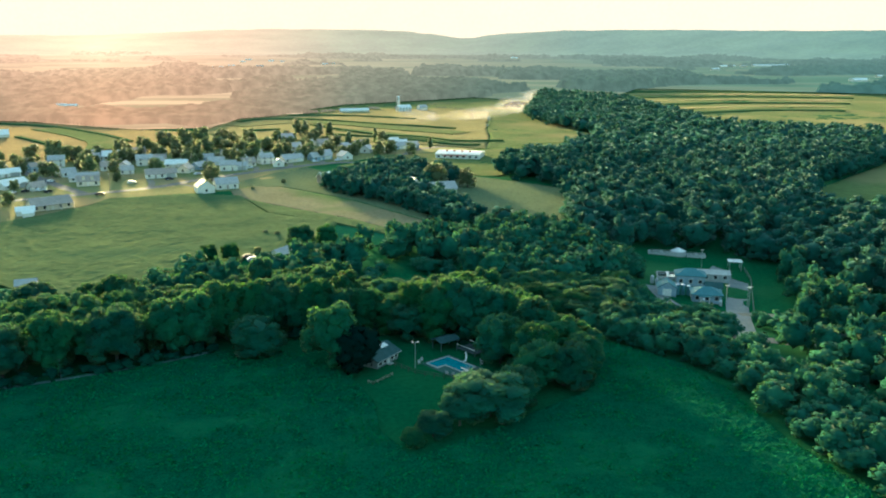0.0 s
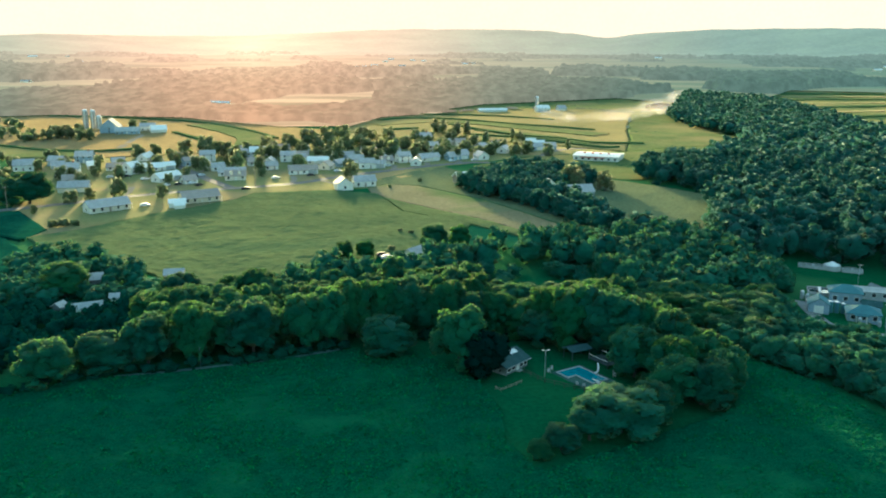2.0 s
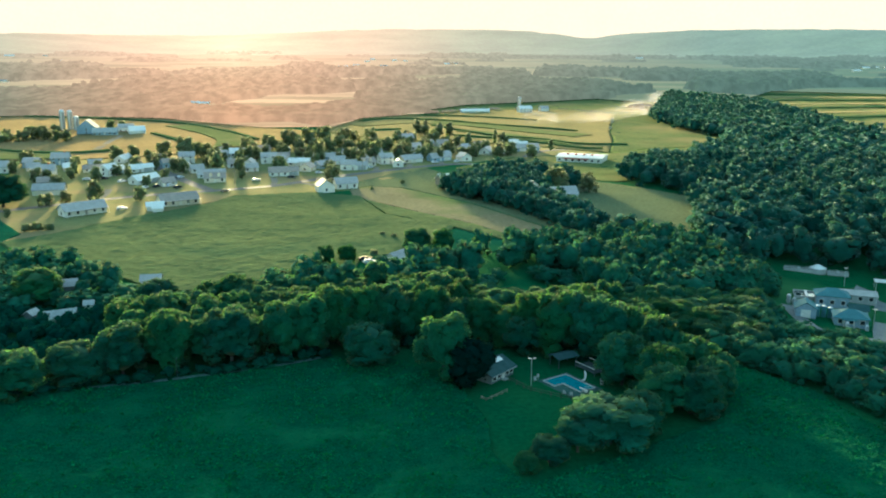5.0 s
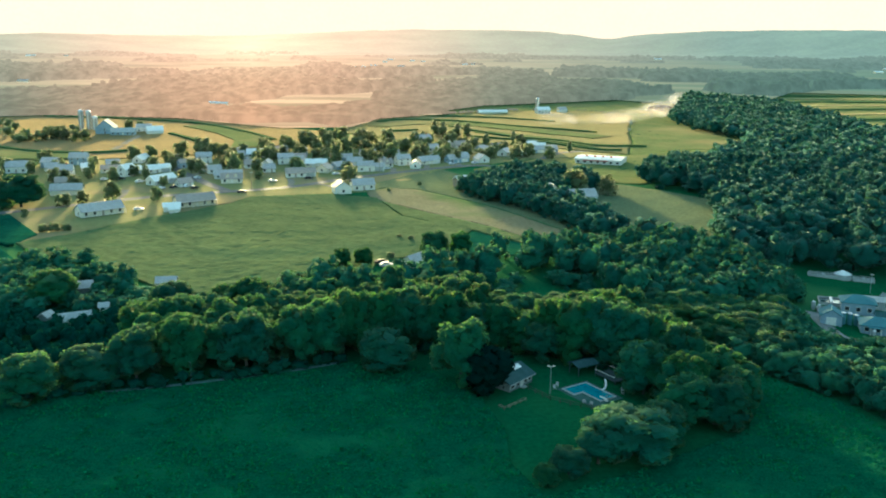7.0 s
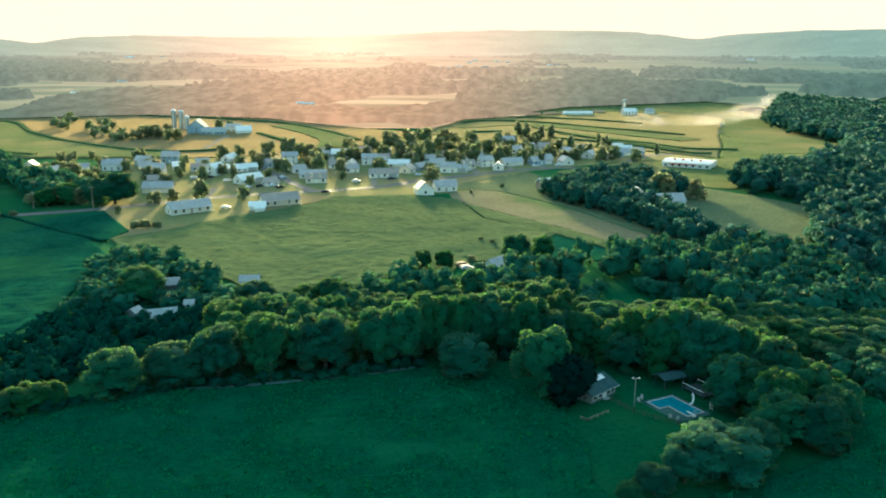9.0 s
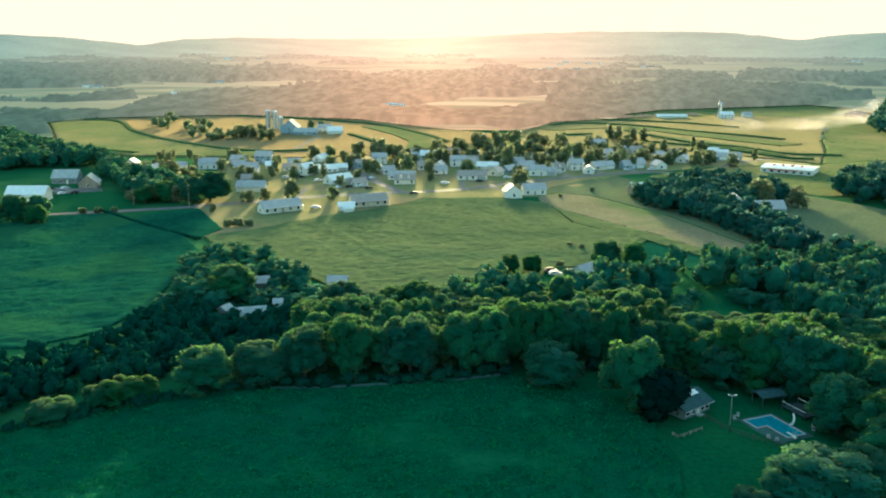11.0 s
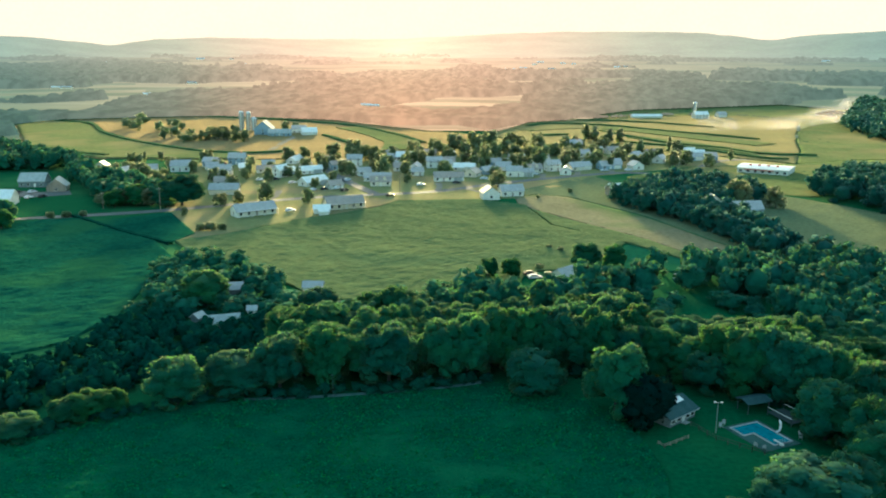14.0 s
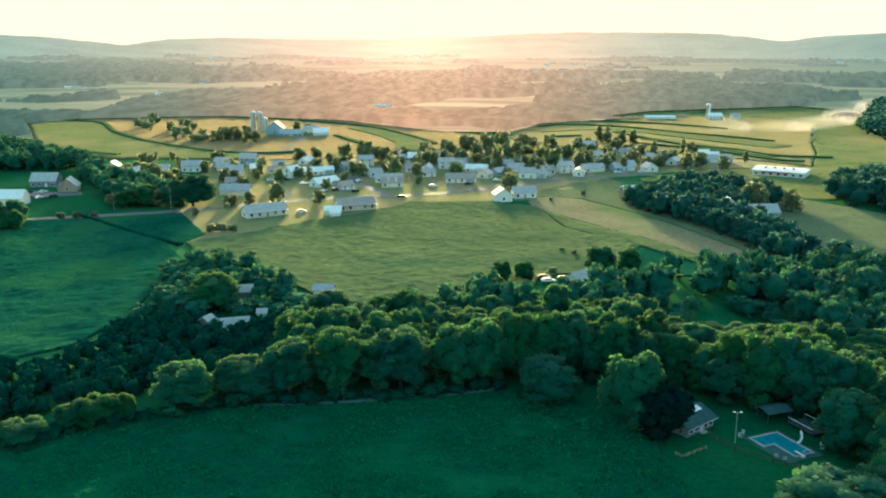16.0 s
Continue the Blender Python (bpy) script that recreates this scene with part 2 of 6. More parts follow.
M = dict(
    grass=surface("grass", (0.004, 0.058, 0.026), (0.014, 0.090, 0.034), 0.05, 0.9, bump=0.10, bump_scale=2.5, patch=(0.035, 0.115, 0.045), patch_scale=0.012, spec=0.0, sheen=0.01),
    # Near and middle soybeans are one crop: shade and sun put into two greens.
    soy_shaded=surface("shaded_soybean_leaves", (0.003, 0.045, 0.026), (0.010, 0.100, 0.046), 0.45, 2.6, rough=0.6, bump=0.5, bump_scale=1.8, through_light=0.1, glow=(2.4, 1.5, 0.7), spec=0.0, sheen=0.008, patch=(0.012, 0.10, 0.045), patch_scale=0.06, grain_share=0.8),
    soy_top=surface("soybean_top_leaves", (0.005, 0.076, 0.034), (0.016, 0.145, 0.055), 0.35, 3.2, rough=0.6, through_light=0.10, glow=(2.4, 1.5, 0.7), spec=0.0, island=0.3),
    soy_sunlit=surface("sunlit_soybean_leaves", (0.038, 0.100, 0.045), (0.084, 0.146, 0.062), 0.03, 0.7, rough=0.65, bump=0.3, bump_scale=1.1, through_light=0.3, glow=(2.0, 1.6, 0.7), spec=0.0, sheen=0.06, sheen_tint=(1.0, 0.82, 0.6), patch=(0.040, 0.110, 0.052), patch_scale=0.011, stretch=(0.6, 1.4, 1)),
    # Dark green with evening shade painted in, made for the west soybean field.
    shaded_green=surface("shaded_green", (0.006, 0.044, 0.032), (0.016, 0.086, 0.050), 0.05, 0.5, rough=0.7, bump=0.25, bump_scale=0.9, spec=0.0, patch=(0.02, 0.085, 0.042), patch_scale=0.03, through_light=0.1, glow=(1.6, 1.3, 0.8)),
    # Low sun and haze are put into this paler, yellower grass colour.
    lawn=surface("sunlit_hazy_lawn", (0.072, 0.122, 0.046), (0.130, 0.160, 0.062), 0.03, 0.5, rough=0.8, bump=0.08, bump_scale=1.5, spec=0.0, sheen=0.13, sheen_tint=(1.0, 0.78, 0.56), patch=(0.16, 0.15, 0.075), patch_scale=0.02, through_light=0.15, glow=(1.8, 1.3, 0.6)),
    stubble=surface("stubble", (0.125, 0.122, 0.075), (0.17, 0.162, 0.098), 0.03, 0.6, rough=0.8, bump=0.12, bump_scale=1.2, patch=(0.07, 0.12, 0.05), patch_scale=0.014, spec=0.0, sheen=0.02),
    olive=surface("olive_stubble", (0.07, 0.105, 0.06), (0.10, 0.13, 0.07), 0.03, 0.6, rough=0.8, bump=0.12, bump_scale=1.2, spec=0.0, sheen=0.02),
    hay=surface("hay", (0.080, 0.122, 0.046), (0.165, 0.172, 0.066), 0.012, 0.3, rough=0.7, bump=0.3, bump_scale=0.5, through_light=0.3, glow=(1.9, 1.2, 0.6), spec=0.0, sheen=0.13, sheen_tint=(1.0, 0.78, 0.56)),
    # Hay towards the sun: low glow and haze are put into its gold.
    sunlit_hay=surface("sunlit_hay", (0.086, 0.098, 0.048), (0.165, 0.146, 0.072), 0.012, 0.3, rough=0.7, bump=0.3, bump_scale=0.5, through_light=0.3, glow=(1.9, 1.2, 0.6), spec=0.0, sheen=0.17, sheen_tint=(1.0, 0.72, 0.45)),
    meadow=surface("meadow_grass", (0.075, 0.14, 0.05), (0.125, 0.175, 0.065), 0.015, 0.3, rough=0.7, bump=0.3, bump_scale=0.5, patch=(0.2, 0.2, 0.09), patch_scale=0.01, through_light=0.3, glow=(1.6, 1.2, 0.5), spec=0.0, sheen=0.05),
    corn=surface("corn_leaves", (0.018, 0.085, 0.04), (0.04, 0.115, 0.045), 0.1, 1.0, rough=0.6, bump=0.3, bump_scale=1.0, through_light=0.25, glow=GOLD, spec=0.0, sheen=0.03),
    leaf=surface("broad_leaves", (0.007, 0.071, 0.052), (0.022, 0.127, 0.068), 0.25, 1.5, rough=0.6, spec=0.0, through_light=0.42, glow=(5.0, 1.9, 0.8), vary=0.42, local=True, sheen=0.12, sheen_tint=(1.0, 0.9, 0.55)),
    # Leaf greens raised and warmed to carry the village haze.
    hazy_yard_leaf=surface("hazy_yard_leaves", (0.084, 0.120, 0.064), (0.132, 0.172, 0.090), 0.25, 1.5, rough=0.6, spec=0.0, through_light=0.45, glow=(1.35, 1.45, 1.0), vary=0.35, local=True, sheen=0.5, sheen_tint=(1.0, 0.9, 0.72)),
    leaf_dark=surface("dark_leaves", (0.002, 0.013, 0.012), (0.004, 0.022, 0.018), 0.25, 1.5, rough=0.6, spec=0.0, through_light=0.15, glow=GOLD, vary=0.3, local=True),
    wood_leaf=surface("woodland_leaves", (0.010, 0.066, 0.051), (0.027, 0.130, 0.077), 0.085, 0.6, rough=0.6, spec=0.0, through_light=0.28, glow=(3.2, 1.6, 0.9), island=0.14, sheen=0.06, sheen_tint=(1.0, 0.98, 0.8)),
    # Bluer greens and a cool sheen stand in for the valley haze.
    hazy_valley_leaf=surface("hazy_valley_leaves", (0.008, 0.052, 0.046), (0.022, 0.094, 0.068), 0.075, 0.4, rough=0.7, spec=0.0, through_light=0.22, glow=(3.0, 1.7, 1.0), island=0.1, sheen=0.12, sheen_tint=(0.75, 1.0, 0.96)),
    # Woodland greens darkened so the colour itself carries the shade of the scrub.
    shaded_thicket_leaf=surface("shaded_thicket_leaves", (0.003, 0.028, 0.022), (0.009, 0.052, 0.034), 0.09, 0.6, rough=0.6, spec=0.0, through_light=0.06, glow=(2.0, 1.5, 0.8), island=0.2),
    bark=surface("bark", (0.035, 0.038, 0.032), (0.07, 0.068, 0.055), 1.0, 9.0, rough=0.9, bump=0.02, bump_scale=12.0),
    asphalt=surface("asphalt", (0.10, 0.10, 0.10), (0.15, 0.147, 0.14), 0.2, 3.0, rough=0.9, spec=0.04, bump=0.01, bump_scale=20),
    concrete=surface("concrete", (0.24, 0.25, 0.24), (0.36, 0.36, 0.34), 0.3, 3.0, rough=0.85, bump=0.01, bump_scale=15),
    gravel=surface("gravel", (0.16, 0.15, 0.12), (0.24, 0.22, 0.18), 0.5, 5.0, rough=0.95, spec=0.0, bump=0.03, bump_scale=18),
    white=surface("white_siding", (0.54, 0.51, 0.445), (0.66, 0.62, 0.54), 0.6, 4.0, rough=0.6, local=True),
    cream=surface("cream_siding", (0.52, 0.45, 0.34), (0.64, 0.56, 0.44), 0.6, 4.0, rough=0.65, local=True),
    blue=surface("grey_blue_siding", (0.17, 0.24, 0.28), (0.26, 0.33, 0.37), 0.6, 4.0, rough=0.65, local=True),
    brick=surface("red_brick", (0.26, 0.10, 0.07), (0.36, 0.15, 0.10), 0.8, 9.0, rough=0.85, local=True),
    shingle=surface("grey_shingle", (0.27, 0.262, 0.25), (0.38, 0.365, 0.345), 0.6, 5.0, rough=0.6, spec=0.45, bump=0.02, bump_scale=10, local=True),
    shingle_dark=surface("dark_shingle", (0.028, 0.066, 0.066), (0.048, 0.095, 0.094), 0.6, 5.0, rough=0.9, spec=0.03, bump=0.02, bump_scale=10, local=True),
    grey_siding=surface("grey_siding", (0.10, 0.12, 0.12), (0.16, 0.18, 0.175), 0.6, 4.0, rough=0.7, spec=0.1, local=True),
    worn_paving=surface("worn_paving", (0.02, 0.068, 0.058), (0.05, 0.105, 0.09), 0.3, 3.0, rough=0.9, spec=0.1, bump=0.01, bump_scale=15),
    track=surface("worn_track", (0.05, 0.10, 0.095), (0.085, 0.145, 0.135), 0.12, 1.5, rough=0.9, spec=0.0, patch=(0.01, 0.09, 0.045), patch_scale=0.09),
    dark_timber=surface("dark_timber", (0.03, 0.052, 0.052), (0.055, 0.082, 0.08), 0.7, 8.0, rough=0.85, stretch=(1, 1, 0.2)),
    # Concrete colour lowered to stand in for the shade over the works.
    dimmed_concrete=surface("dimmed_concrete", (0.12, 0.14, 0.138), (0.20, 0.215, 0.21), 0.3, 3.0, rough=0.9, spec=0.1, bump=0.01, bump_scale=15),
    shingle_brown=surface("brown_shingle", (0.23, 0.19, 0.165), (0.33, 0.275, 0.235), 0.6, 5.0, rough=0.6, spec=0.45, bump=0.02, bump_scale=10, local=True),
    roof_white=surface("white_sheet_roof", (0.6, 0.6, 0.57), (0.72, 0.71, 0.67), 0.4, 3.0, rough=0.75, spec=0.12, local=True),
    roof_grey=surface("grey_sheet_roof", (0.26, 0.28, 0.27), (0.38, 0.39, 0.37), 0.4, 3.0, rough=0.8, spec=0.02, local=True),
    # The roofs' own blue-green, deepened for the shade over the works.
    roof_teal=surface("blue_green_sheet_roof", (0.045, 0.13, 0.15), (0.07, 0.18, 0.19), 0.4, 3.0, rough=0.75, spec=0.12, local=True),
    glass=surface("dark_window_glass", (0.02, 0.025, 0.03), (0.03, 0.035, 0.04), 0.5, 2.0, rough=0.08, spec=0.5),
    metal=surface("galvanised_metal", (0.42, 0.43, 0.44), (0.55, 0.56, 0.56), 0.8, 6.0, rough=0.4, metal=0.8),
    stave=surface("silo_concrete", (0.22, 0.22, 0.21), (0.32, 0.31, 0.29), 0.4, 4.0, rough=0.8),
    timber=surface("weathered_timber", (0.16, 0.13, 0.10), (0.28, 0.23, 0.18), 0.7, 8.0, rough=0.85, stretch=(1, 1, 0.2)),
    water=surface("pool_water", (0.006, 0.13, 0.175), (0.02, 0.25, 0.28), 0.6, 1.5, rough=0.06, spec=0.5, bump=0.08, bump_scale=1.2),
    basin=surface("dark_basin_water", (0.015, 0.035, 0.04), (0.03, 0.05, 0.05), 0.4, 1.5, rough=0.08, spec=0.5),
    red=surface("red_paint", (0.36, 0.05, 0.04), (0.45, 0.08, 0.06), 0.6, 4.0, rough=0.6, local=True),
    car_dark=surface("dark_car_paint", (0.02, 0.022, 0.026), (0.03, 0.032, 0.036), 1.0, 5.0, rough=0.6, spec=0.08),
    car_white=surface("white_car_paint", (0.48, 0.48, 0.48), (0.56, 0.56, 0.56), 1.0, 5.0, rough=0.6, spec=0.08),
    rubber=surface("rubber", (0.02, 0.02, 0.02), (0.03, 0.03, 0.03), 2.0, 9.0, rough=0.8),
)

# Far ridges, valley floor and horizon sky: a backdrop of distance, haze and sun glow painted into its emission


def haze_glow_material(name, rows, far_rows=None, stretch=(0.0035, 0.0075, 0.0), split=(0.38, 0.62), mottle=(0.93, 1.05), base=((0.02, 0.05, 0.04), (0.10, 0.13, 0.07)), sheen=0.0):
    """A glowing backdrop: haze and sun glow painted as emission by the bearing away from the sun, and towards far_rows
    with the distance.
    """
    m = surface(name, base[0], base[1], 0.006, 0.05, rough=0.9, spec=0.0, sheen=sheen)
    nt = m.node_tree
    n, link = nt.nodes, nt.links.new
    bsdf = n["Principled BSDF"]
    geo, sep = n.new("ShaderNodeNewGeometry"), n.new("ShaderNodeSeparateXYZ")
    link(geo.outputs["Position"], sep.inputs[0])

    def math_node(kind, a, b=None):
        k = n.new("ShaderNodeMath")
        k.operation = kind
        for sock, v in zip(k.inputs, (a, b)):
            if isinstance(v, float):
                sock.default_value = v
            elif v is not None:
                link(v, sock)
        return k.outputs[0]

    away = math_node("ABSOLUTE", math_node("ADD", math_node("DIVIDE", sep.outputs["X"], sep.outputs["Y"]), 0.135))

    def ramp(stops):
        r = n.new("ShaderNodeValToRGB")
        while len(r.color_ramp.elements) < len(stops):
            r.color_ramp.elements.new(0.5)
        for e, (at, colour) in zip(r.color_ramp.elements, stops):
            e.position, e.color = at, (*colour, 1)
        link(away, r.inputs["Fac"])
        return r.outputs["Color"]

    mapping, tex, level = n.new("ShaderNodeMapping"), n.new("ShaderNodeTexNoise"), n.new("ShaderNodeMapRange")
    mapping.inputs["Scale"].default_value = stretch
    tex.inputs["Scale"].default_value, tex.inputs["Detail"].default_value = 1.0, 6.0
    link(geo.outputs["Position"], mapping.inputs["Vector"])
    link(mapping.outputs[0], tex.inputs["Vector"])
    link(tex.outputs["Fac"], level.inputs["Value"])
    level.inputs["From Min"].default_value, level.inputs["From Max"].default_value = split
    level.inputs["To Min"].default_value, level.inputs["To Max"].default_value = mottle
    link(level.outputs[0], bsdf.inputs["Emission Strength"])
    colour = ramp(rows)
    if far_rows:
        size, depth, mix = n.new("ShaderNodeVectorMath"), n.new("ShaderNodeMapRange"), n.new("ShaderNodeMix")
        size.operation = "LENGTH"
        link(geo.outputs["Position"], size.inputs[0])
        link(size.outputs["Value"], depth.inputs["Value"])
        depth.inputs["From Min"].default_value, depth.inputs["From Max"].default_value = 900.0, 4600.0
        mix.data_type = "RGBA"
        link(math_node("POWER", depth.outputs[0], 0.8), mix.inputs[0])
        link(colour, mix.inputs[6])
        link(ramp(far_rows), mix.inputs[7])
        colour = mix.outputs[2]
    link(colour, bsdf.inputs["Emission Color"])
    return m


ridge_mat = haze_glow_material("ridge_haze_glow", RIDGE_GLOW_ROWS, stretch=(0.003, 0.011, 0.011))
far_wood_mat = haze_glow_material("far_woods_haze_glow", FAR_WOOD_GLOW, RIDGE_GLOW_ROWS, (0.075, 0.03, 0.075), mottle=(0.78, 1.09), base=((0.005, 0.014, 0.011), (0.011, 0.026, 0.018)))
far_hay_mat = haze_glow_material("far_hay_haze_glow", FAR_HAY_GLOW, RIDGE_GLOW_ROWS, (0.006, 0.02, 0.0), mottle=(0.88, 1.1), base=((0.02, 0.025, 0.012), (0.03, 0.035, 0.015)))
far_pasture_mat = haze_glow_material("far_pasture_haze_glow", FAR_PASTURE_GLOW, RIDGE_GLOW_ROWS, (0.006, 0.02, 0.0), mottle=(0.85, 1.12), base=((0.012, 0.025, 0.012), (0.02, 0.035, 0.015)))
sky_mat = haze_glow_material("hazy_horizon_sky", SKY_ROWS, stretch=(0.0004, 0.0004, 0.002), split=(0.3, 0.7), mottle=(0.98, 1.02))

# ---- mesh helpers ----
rng = np.random.default_rng(7)


def land(x, y):
    """Height of the ground."""
    return -6.0 * np.exp(-(((x - 165) / 60) ** 2 + ((y - 235) / 75) ** 2))


def hash01(ix, iy, seed):
    v = np.sin(ix * 127.1 + iy * 311.7 + seed * 74.7) * 43758.5453
    return v - np.floor(v)


def lumps(x, y, size, seed=0):
    """Smooth value noise, 0 to 1."""
    x, y = np.asarray(x) / size, np.asarray(y) / size
    ix, iy = np.floor(x), np.floor(y)
    fx, fy = x - ix, y - iy
    fx, fy = fx * fx * (3 - 2 * fx), fy * fy * (3 - 2 * fy)
    a, b = hash01(ix, iy, seed), hash01(ix + 1, iy, seed)
    c, d = hash01(ix, iy + 1, seed), hash01(ix + 1, iy + 1, seed)
    return (a * (1 - fx) + b * fx) * (1 - fy) + (c * (1 - fx) + d * fx) * fy


def raw_mesh(name, verts, tris, mats, smooth=False, which=None, normals=None):
    """A mesh from arrays of corners and triangles."""
    me = bpy.data.meshes.new(name)
    verts, tris = np.asarray(verts, np.float32), np.asarray(tris, np.int32)
    me.vertices.add(len(verts))
    me.vertices.foreach_set("co", verts.ravel())
    me.loops.add(3 * len(tris))
    me.loops.foreach_set("vertex_index", tris.ravel())
    me.polygons.add(len(tris))
    me.polygons.foreach_set("loop_start", np.arange(0, 3 * len(tris), 3, dtype=np.int32))
    me.polygons.foreach_set("loop_total", np.full(len(tris), 3, np.int32))
    for m in mats:
        me.materials.append(m)
    if which is not None:
        me.polygons.foreach_set("material_index", np.asarray(which, np.int32))
    me.polygons.foreach_set("use_smooth", np.full(len(tris), smooth))
    me.update(calc_edges=True)
    me.validate()
    if normals is not None:
        me.normals_split_custom_set_from_vertices(np.asarray(normals, np.float32).tolist())
    return me


def part(name, bm, material, parent=None, label="", at=None, smooth=False):
    """Links a bmesh as one mesh object under a thing or a part."""
    bmesh.ops.recalc_face_normals(bm, faces=bm.faces)
    me = bpy.data.meshes.new(name)
    bm.to_mesh(me)
    bm.free()
    me.materials.append(material)
    if smooth:
        me.polygons.foreach_set("use_smooth", np.full(len(me.polygons), True))
    ob = new(name, me)
    if parent is not None:
        ob.parent = parent
    if at is not None:
        ob.matrix_basis = at
    return tagged(ob, label)


def thing(name, m, label, category, group="", kind=""):
    ob = new(name)
    ob.matrix_basis = m
    ob.empty_display_size = 0.5
    return tagged(ob, label, category, group, kind)


def box(bm, x0, x1, y0, y1, z0, z1, bevel=0.0):
    vs = [bm.verts.new((x, y, z)) for x in (x0, x1) for y in (y0, y1) for z in (z0, z1)]
    fs = [bm.faces.new([vs[i] for i in f]) for f in ((0, 1, 3, 2), (4, 6, 7, 5), (0, 4, 5, 1), (2, 3, 7, 6), (0, 2, 6, 4), (1, 5, 7, 3))]
    if bevel:
        edges = list({e for f in fs for e in f.edges})
        bmesh.ops.bevel(bm, geom=edges, offset=bevel, segments=1, affect="EDGES")
    return bm


def boxes(*rows):
    bm = bmesh.new()
    for r in rows:
        box(bm, *r)
    return bm


def rod(bm, a, b, r0, r1, n=8):
    a, b = Vector(a), Vector(b)
    q = (b - a).to_track_quat("Z", "Y")
    rings = []
    for c, r in ((a, r0), (b, r1)):
        rings.append([bm.verts.new(c + q @ Vector((r * math.cos(2 * math.pi * k / n), r * math.sin(2 * math.pi * k / n), 0))) for k in range(n)])
    for k in range(n):
        bm.faces.new((rings[0][k], rings[0][(k + 1) % n], rings[1][(k + 1) % n], rings[1][k]))
    bm.faces.new(rings[0][::-1])
    bm.faces.new(rings[1])
    return bm


def inside(px, py, poly):
    """Which of the points lie in a polygon."""
    res = np.zeros(len(px), bool)
    for (x0, y0), (x1, y1) in zip(poly, poly[1:] + poly[:1]):
        if y0 != y1:
            cross = (y0 > py) != (y1 > py)
            res ^= cross & (px < (x1 - x0) * (py - y0) / (y1 - y0) + x0)
    return res


def to_edge(p, poly):
    """The nearest points on a polygon's outline."""
    best, far = p.copy(), np.full(len(p), 1e18)
    for a, b in zip(poly, poly[1:] + poly[:1]):
        a, b = np.array(a, float), np.array(b, float)
        s = np.clip(((p - a) @ (b - a)) / max((b - a) @ (b - a), 1e-9), 0, 1)
        q = a + s[:, None] * (b - a)
        d = ((p - q) ** 2).sum(1)
        best[d < far], far[d < far] = q[d < far], d[d < far]
    return best


def field(name, label, poly, mat, step, high, relief, seed=0, rows=None, category="crop", tracks=()):
    """A stand of crop: an uneven canopy over a plan outline, with its sides down to the ground. rows: spacing and bearing of the drills;
    tracks: lines in plan along which wheels have pressed the crop down."""
    poly = [tuple(map(float, p)) for p in poly]
    xs = np.arange(min(p[0] for p in poly) - step, max(p[0] for p in poly) + 2 * step, step)
    ys = np.arange(min(p[1] for p in poly) - step, max(p[1] for p in poly) + 2 * step, step)
    gx, gy = np.meshgrid(xs, ys)
    p = np.stack([gx.ravel(), gy.ravel()], 1)
    p += (np.random.default_rng(seed).random(p.shape) - 0.5) * step * 0.5
    ins = inside(p[:, 0], p[:, 1], poly)
    nx, ny = len(xs), len(ys)
    idx = np.arange(nx * ny).reshape(ny, nx)
    quad = np.stack([idx[:-1, :-1], idx[:-1, 1:], idx[1:, 1:], idx[1:, :-1]], -1).reshape(-1, 4)
    quad = quad[ins[quad].any(1)]
    used = np.unique(quad)
    move = used[~ins[used]]
    p[move] = to_edge(p[move], poly)
    z = land(p[:, 0], p[:, 1]) + high + relief * (lumps(p[:, 0], p[:, 1], step * 2.2, seed) - 0.5) + relief * (lumps(p[:, 0], p[:, 1], step * 9, seed + 1) - 0.5)
    z += relief * 0.5 * (np.random.default_rng(seed + 5).random(len(p)) - 0.5)
    if rows:
        gap, turn = rows
        u = p[:, 0] * math.cos(radians(turn)) + p[:, 1] * math.sin(radians(turn))
        z += relief * 0.6 * np.cos(u * 2 * math.pi / gap)
    for line in tracks:
        for side in (-0.95, 0.95):
            s = smooth_line([(x + side, y + side * 0.3) for x, y in line], 1.0)
            lo, hi = s.min(0) - 2, s.max(0) + 2
            box_in = np.where(((p > lo) & (p < hi)).all(1))[0]
            near = np.sqrt(((p[box_in][:, None, :] - s[None]) ** 2).sum(2).min(1))
            z[box_in] -= 0.5 * np.clip(1 - near / 1.0, 0, 1)
    remap = np.full(len(p), -1)
    remap[used] = np.arange(len(used))
    quad = remap[quad]
    v = np.column_stack([p, z])[used]
    tris = np.concatenate([quad[:, [0, 1, 2]], quad[:, [0, 2, 3]]])
    # sides
    e = np.concatenate([quad[:, [0, 1]], quad[:, [1, 2]], quad[:, [2, 3]], quad[:, [3, 0]]])
    key = {}
    for a, b in e.tolist():
        key[(a, b)] = key.get((a, b), 0) + 1
    rim = np.array([k for k in key if (k[1], k[0]) not in key])
    low = v.copy()
    low[:, 2] = land(v[:, 0], v[:, 1]) - 0.1
    n = len(v)
    side = np.concatenate([np.column_stack([rim[:, 1], rim[:, 0], rim[:, 0] + n]), np.column_stack([rim[:, 1], rim[:, 0] + n, rim[:, 1] + n])])
    me = raw_mesh(name, np.concatenate([v, low]), np.concatenate([tris, side]), [mat], smooth=True)
    return tagged(new(name, me), label, category, kind="stuff")


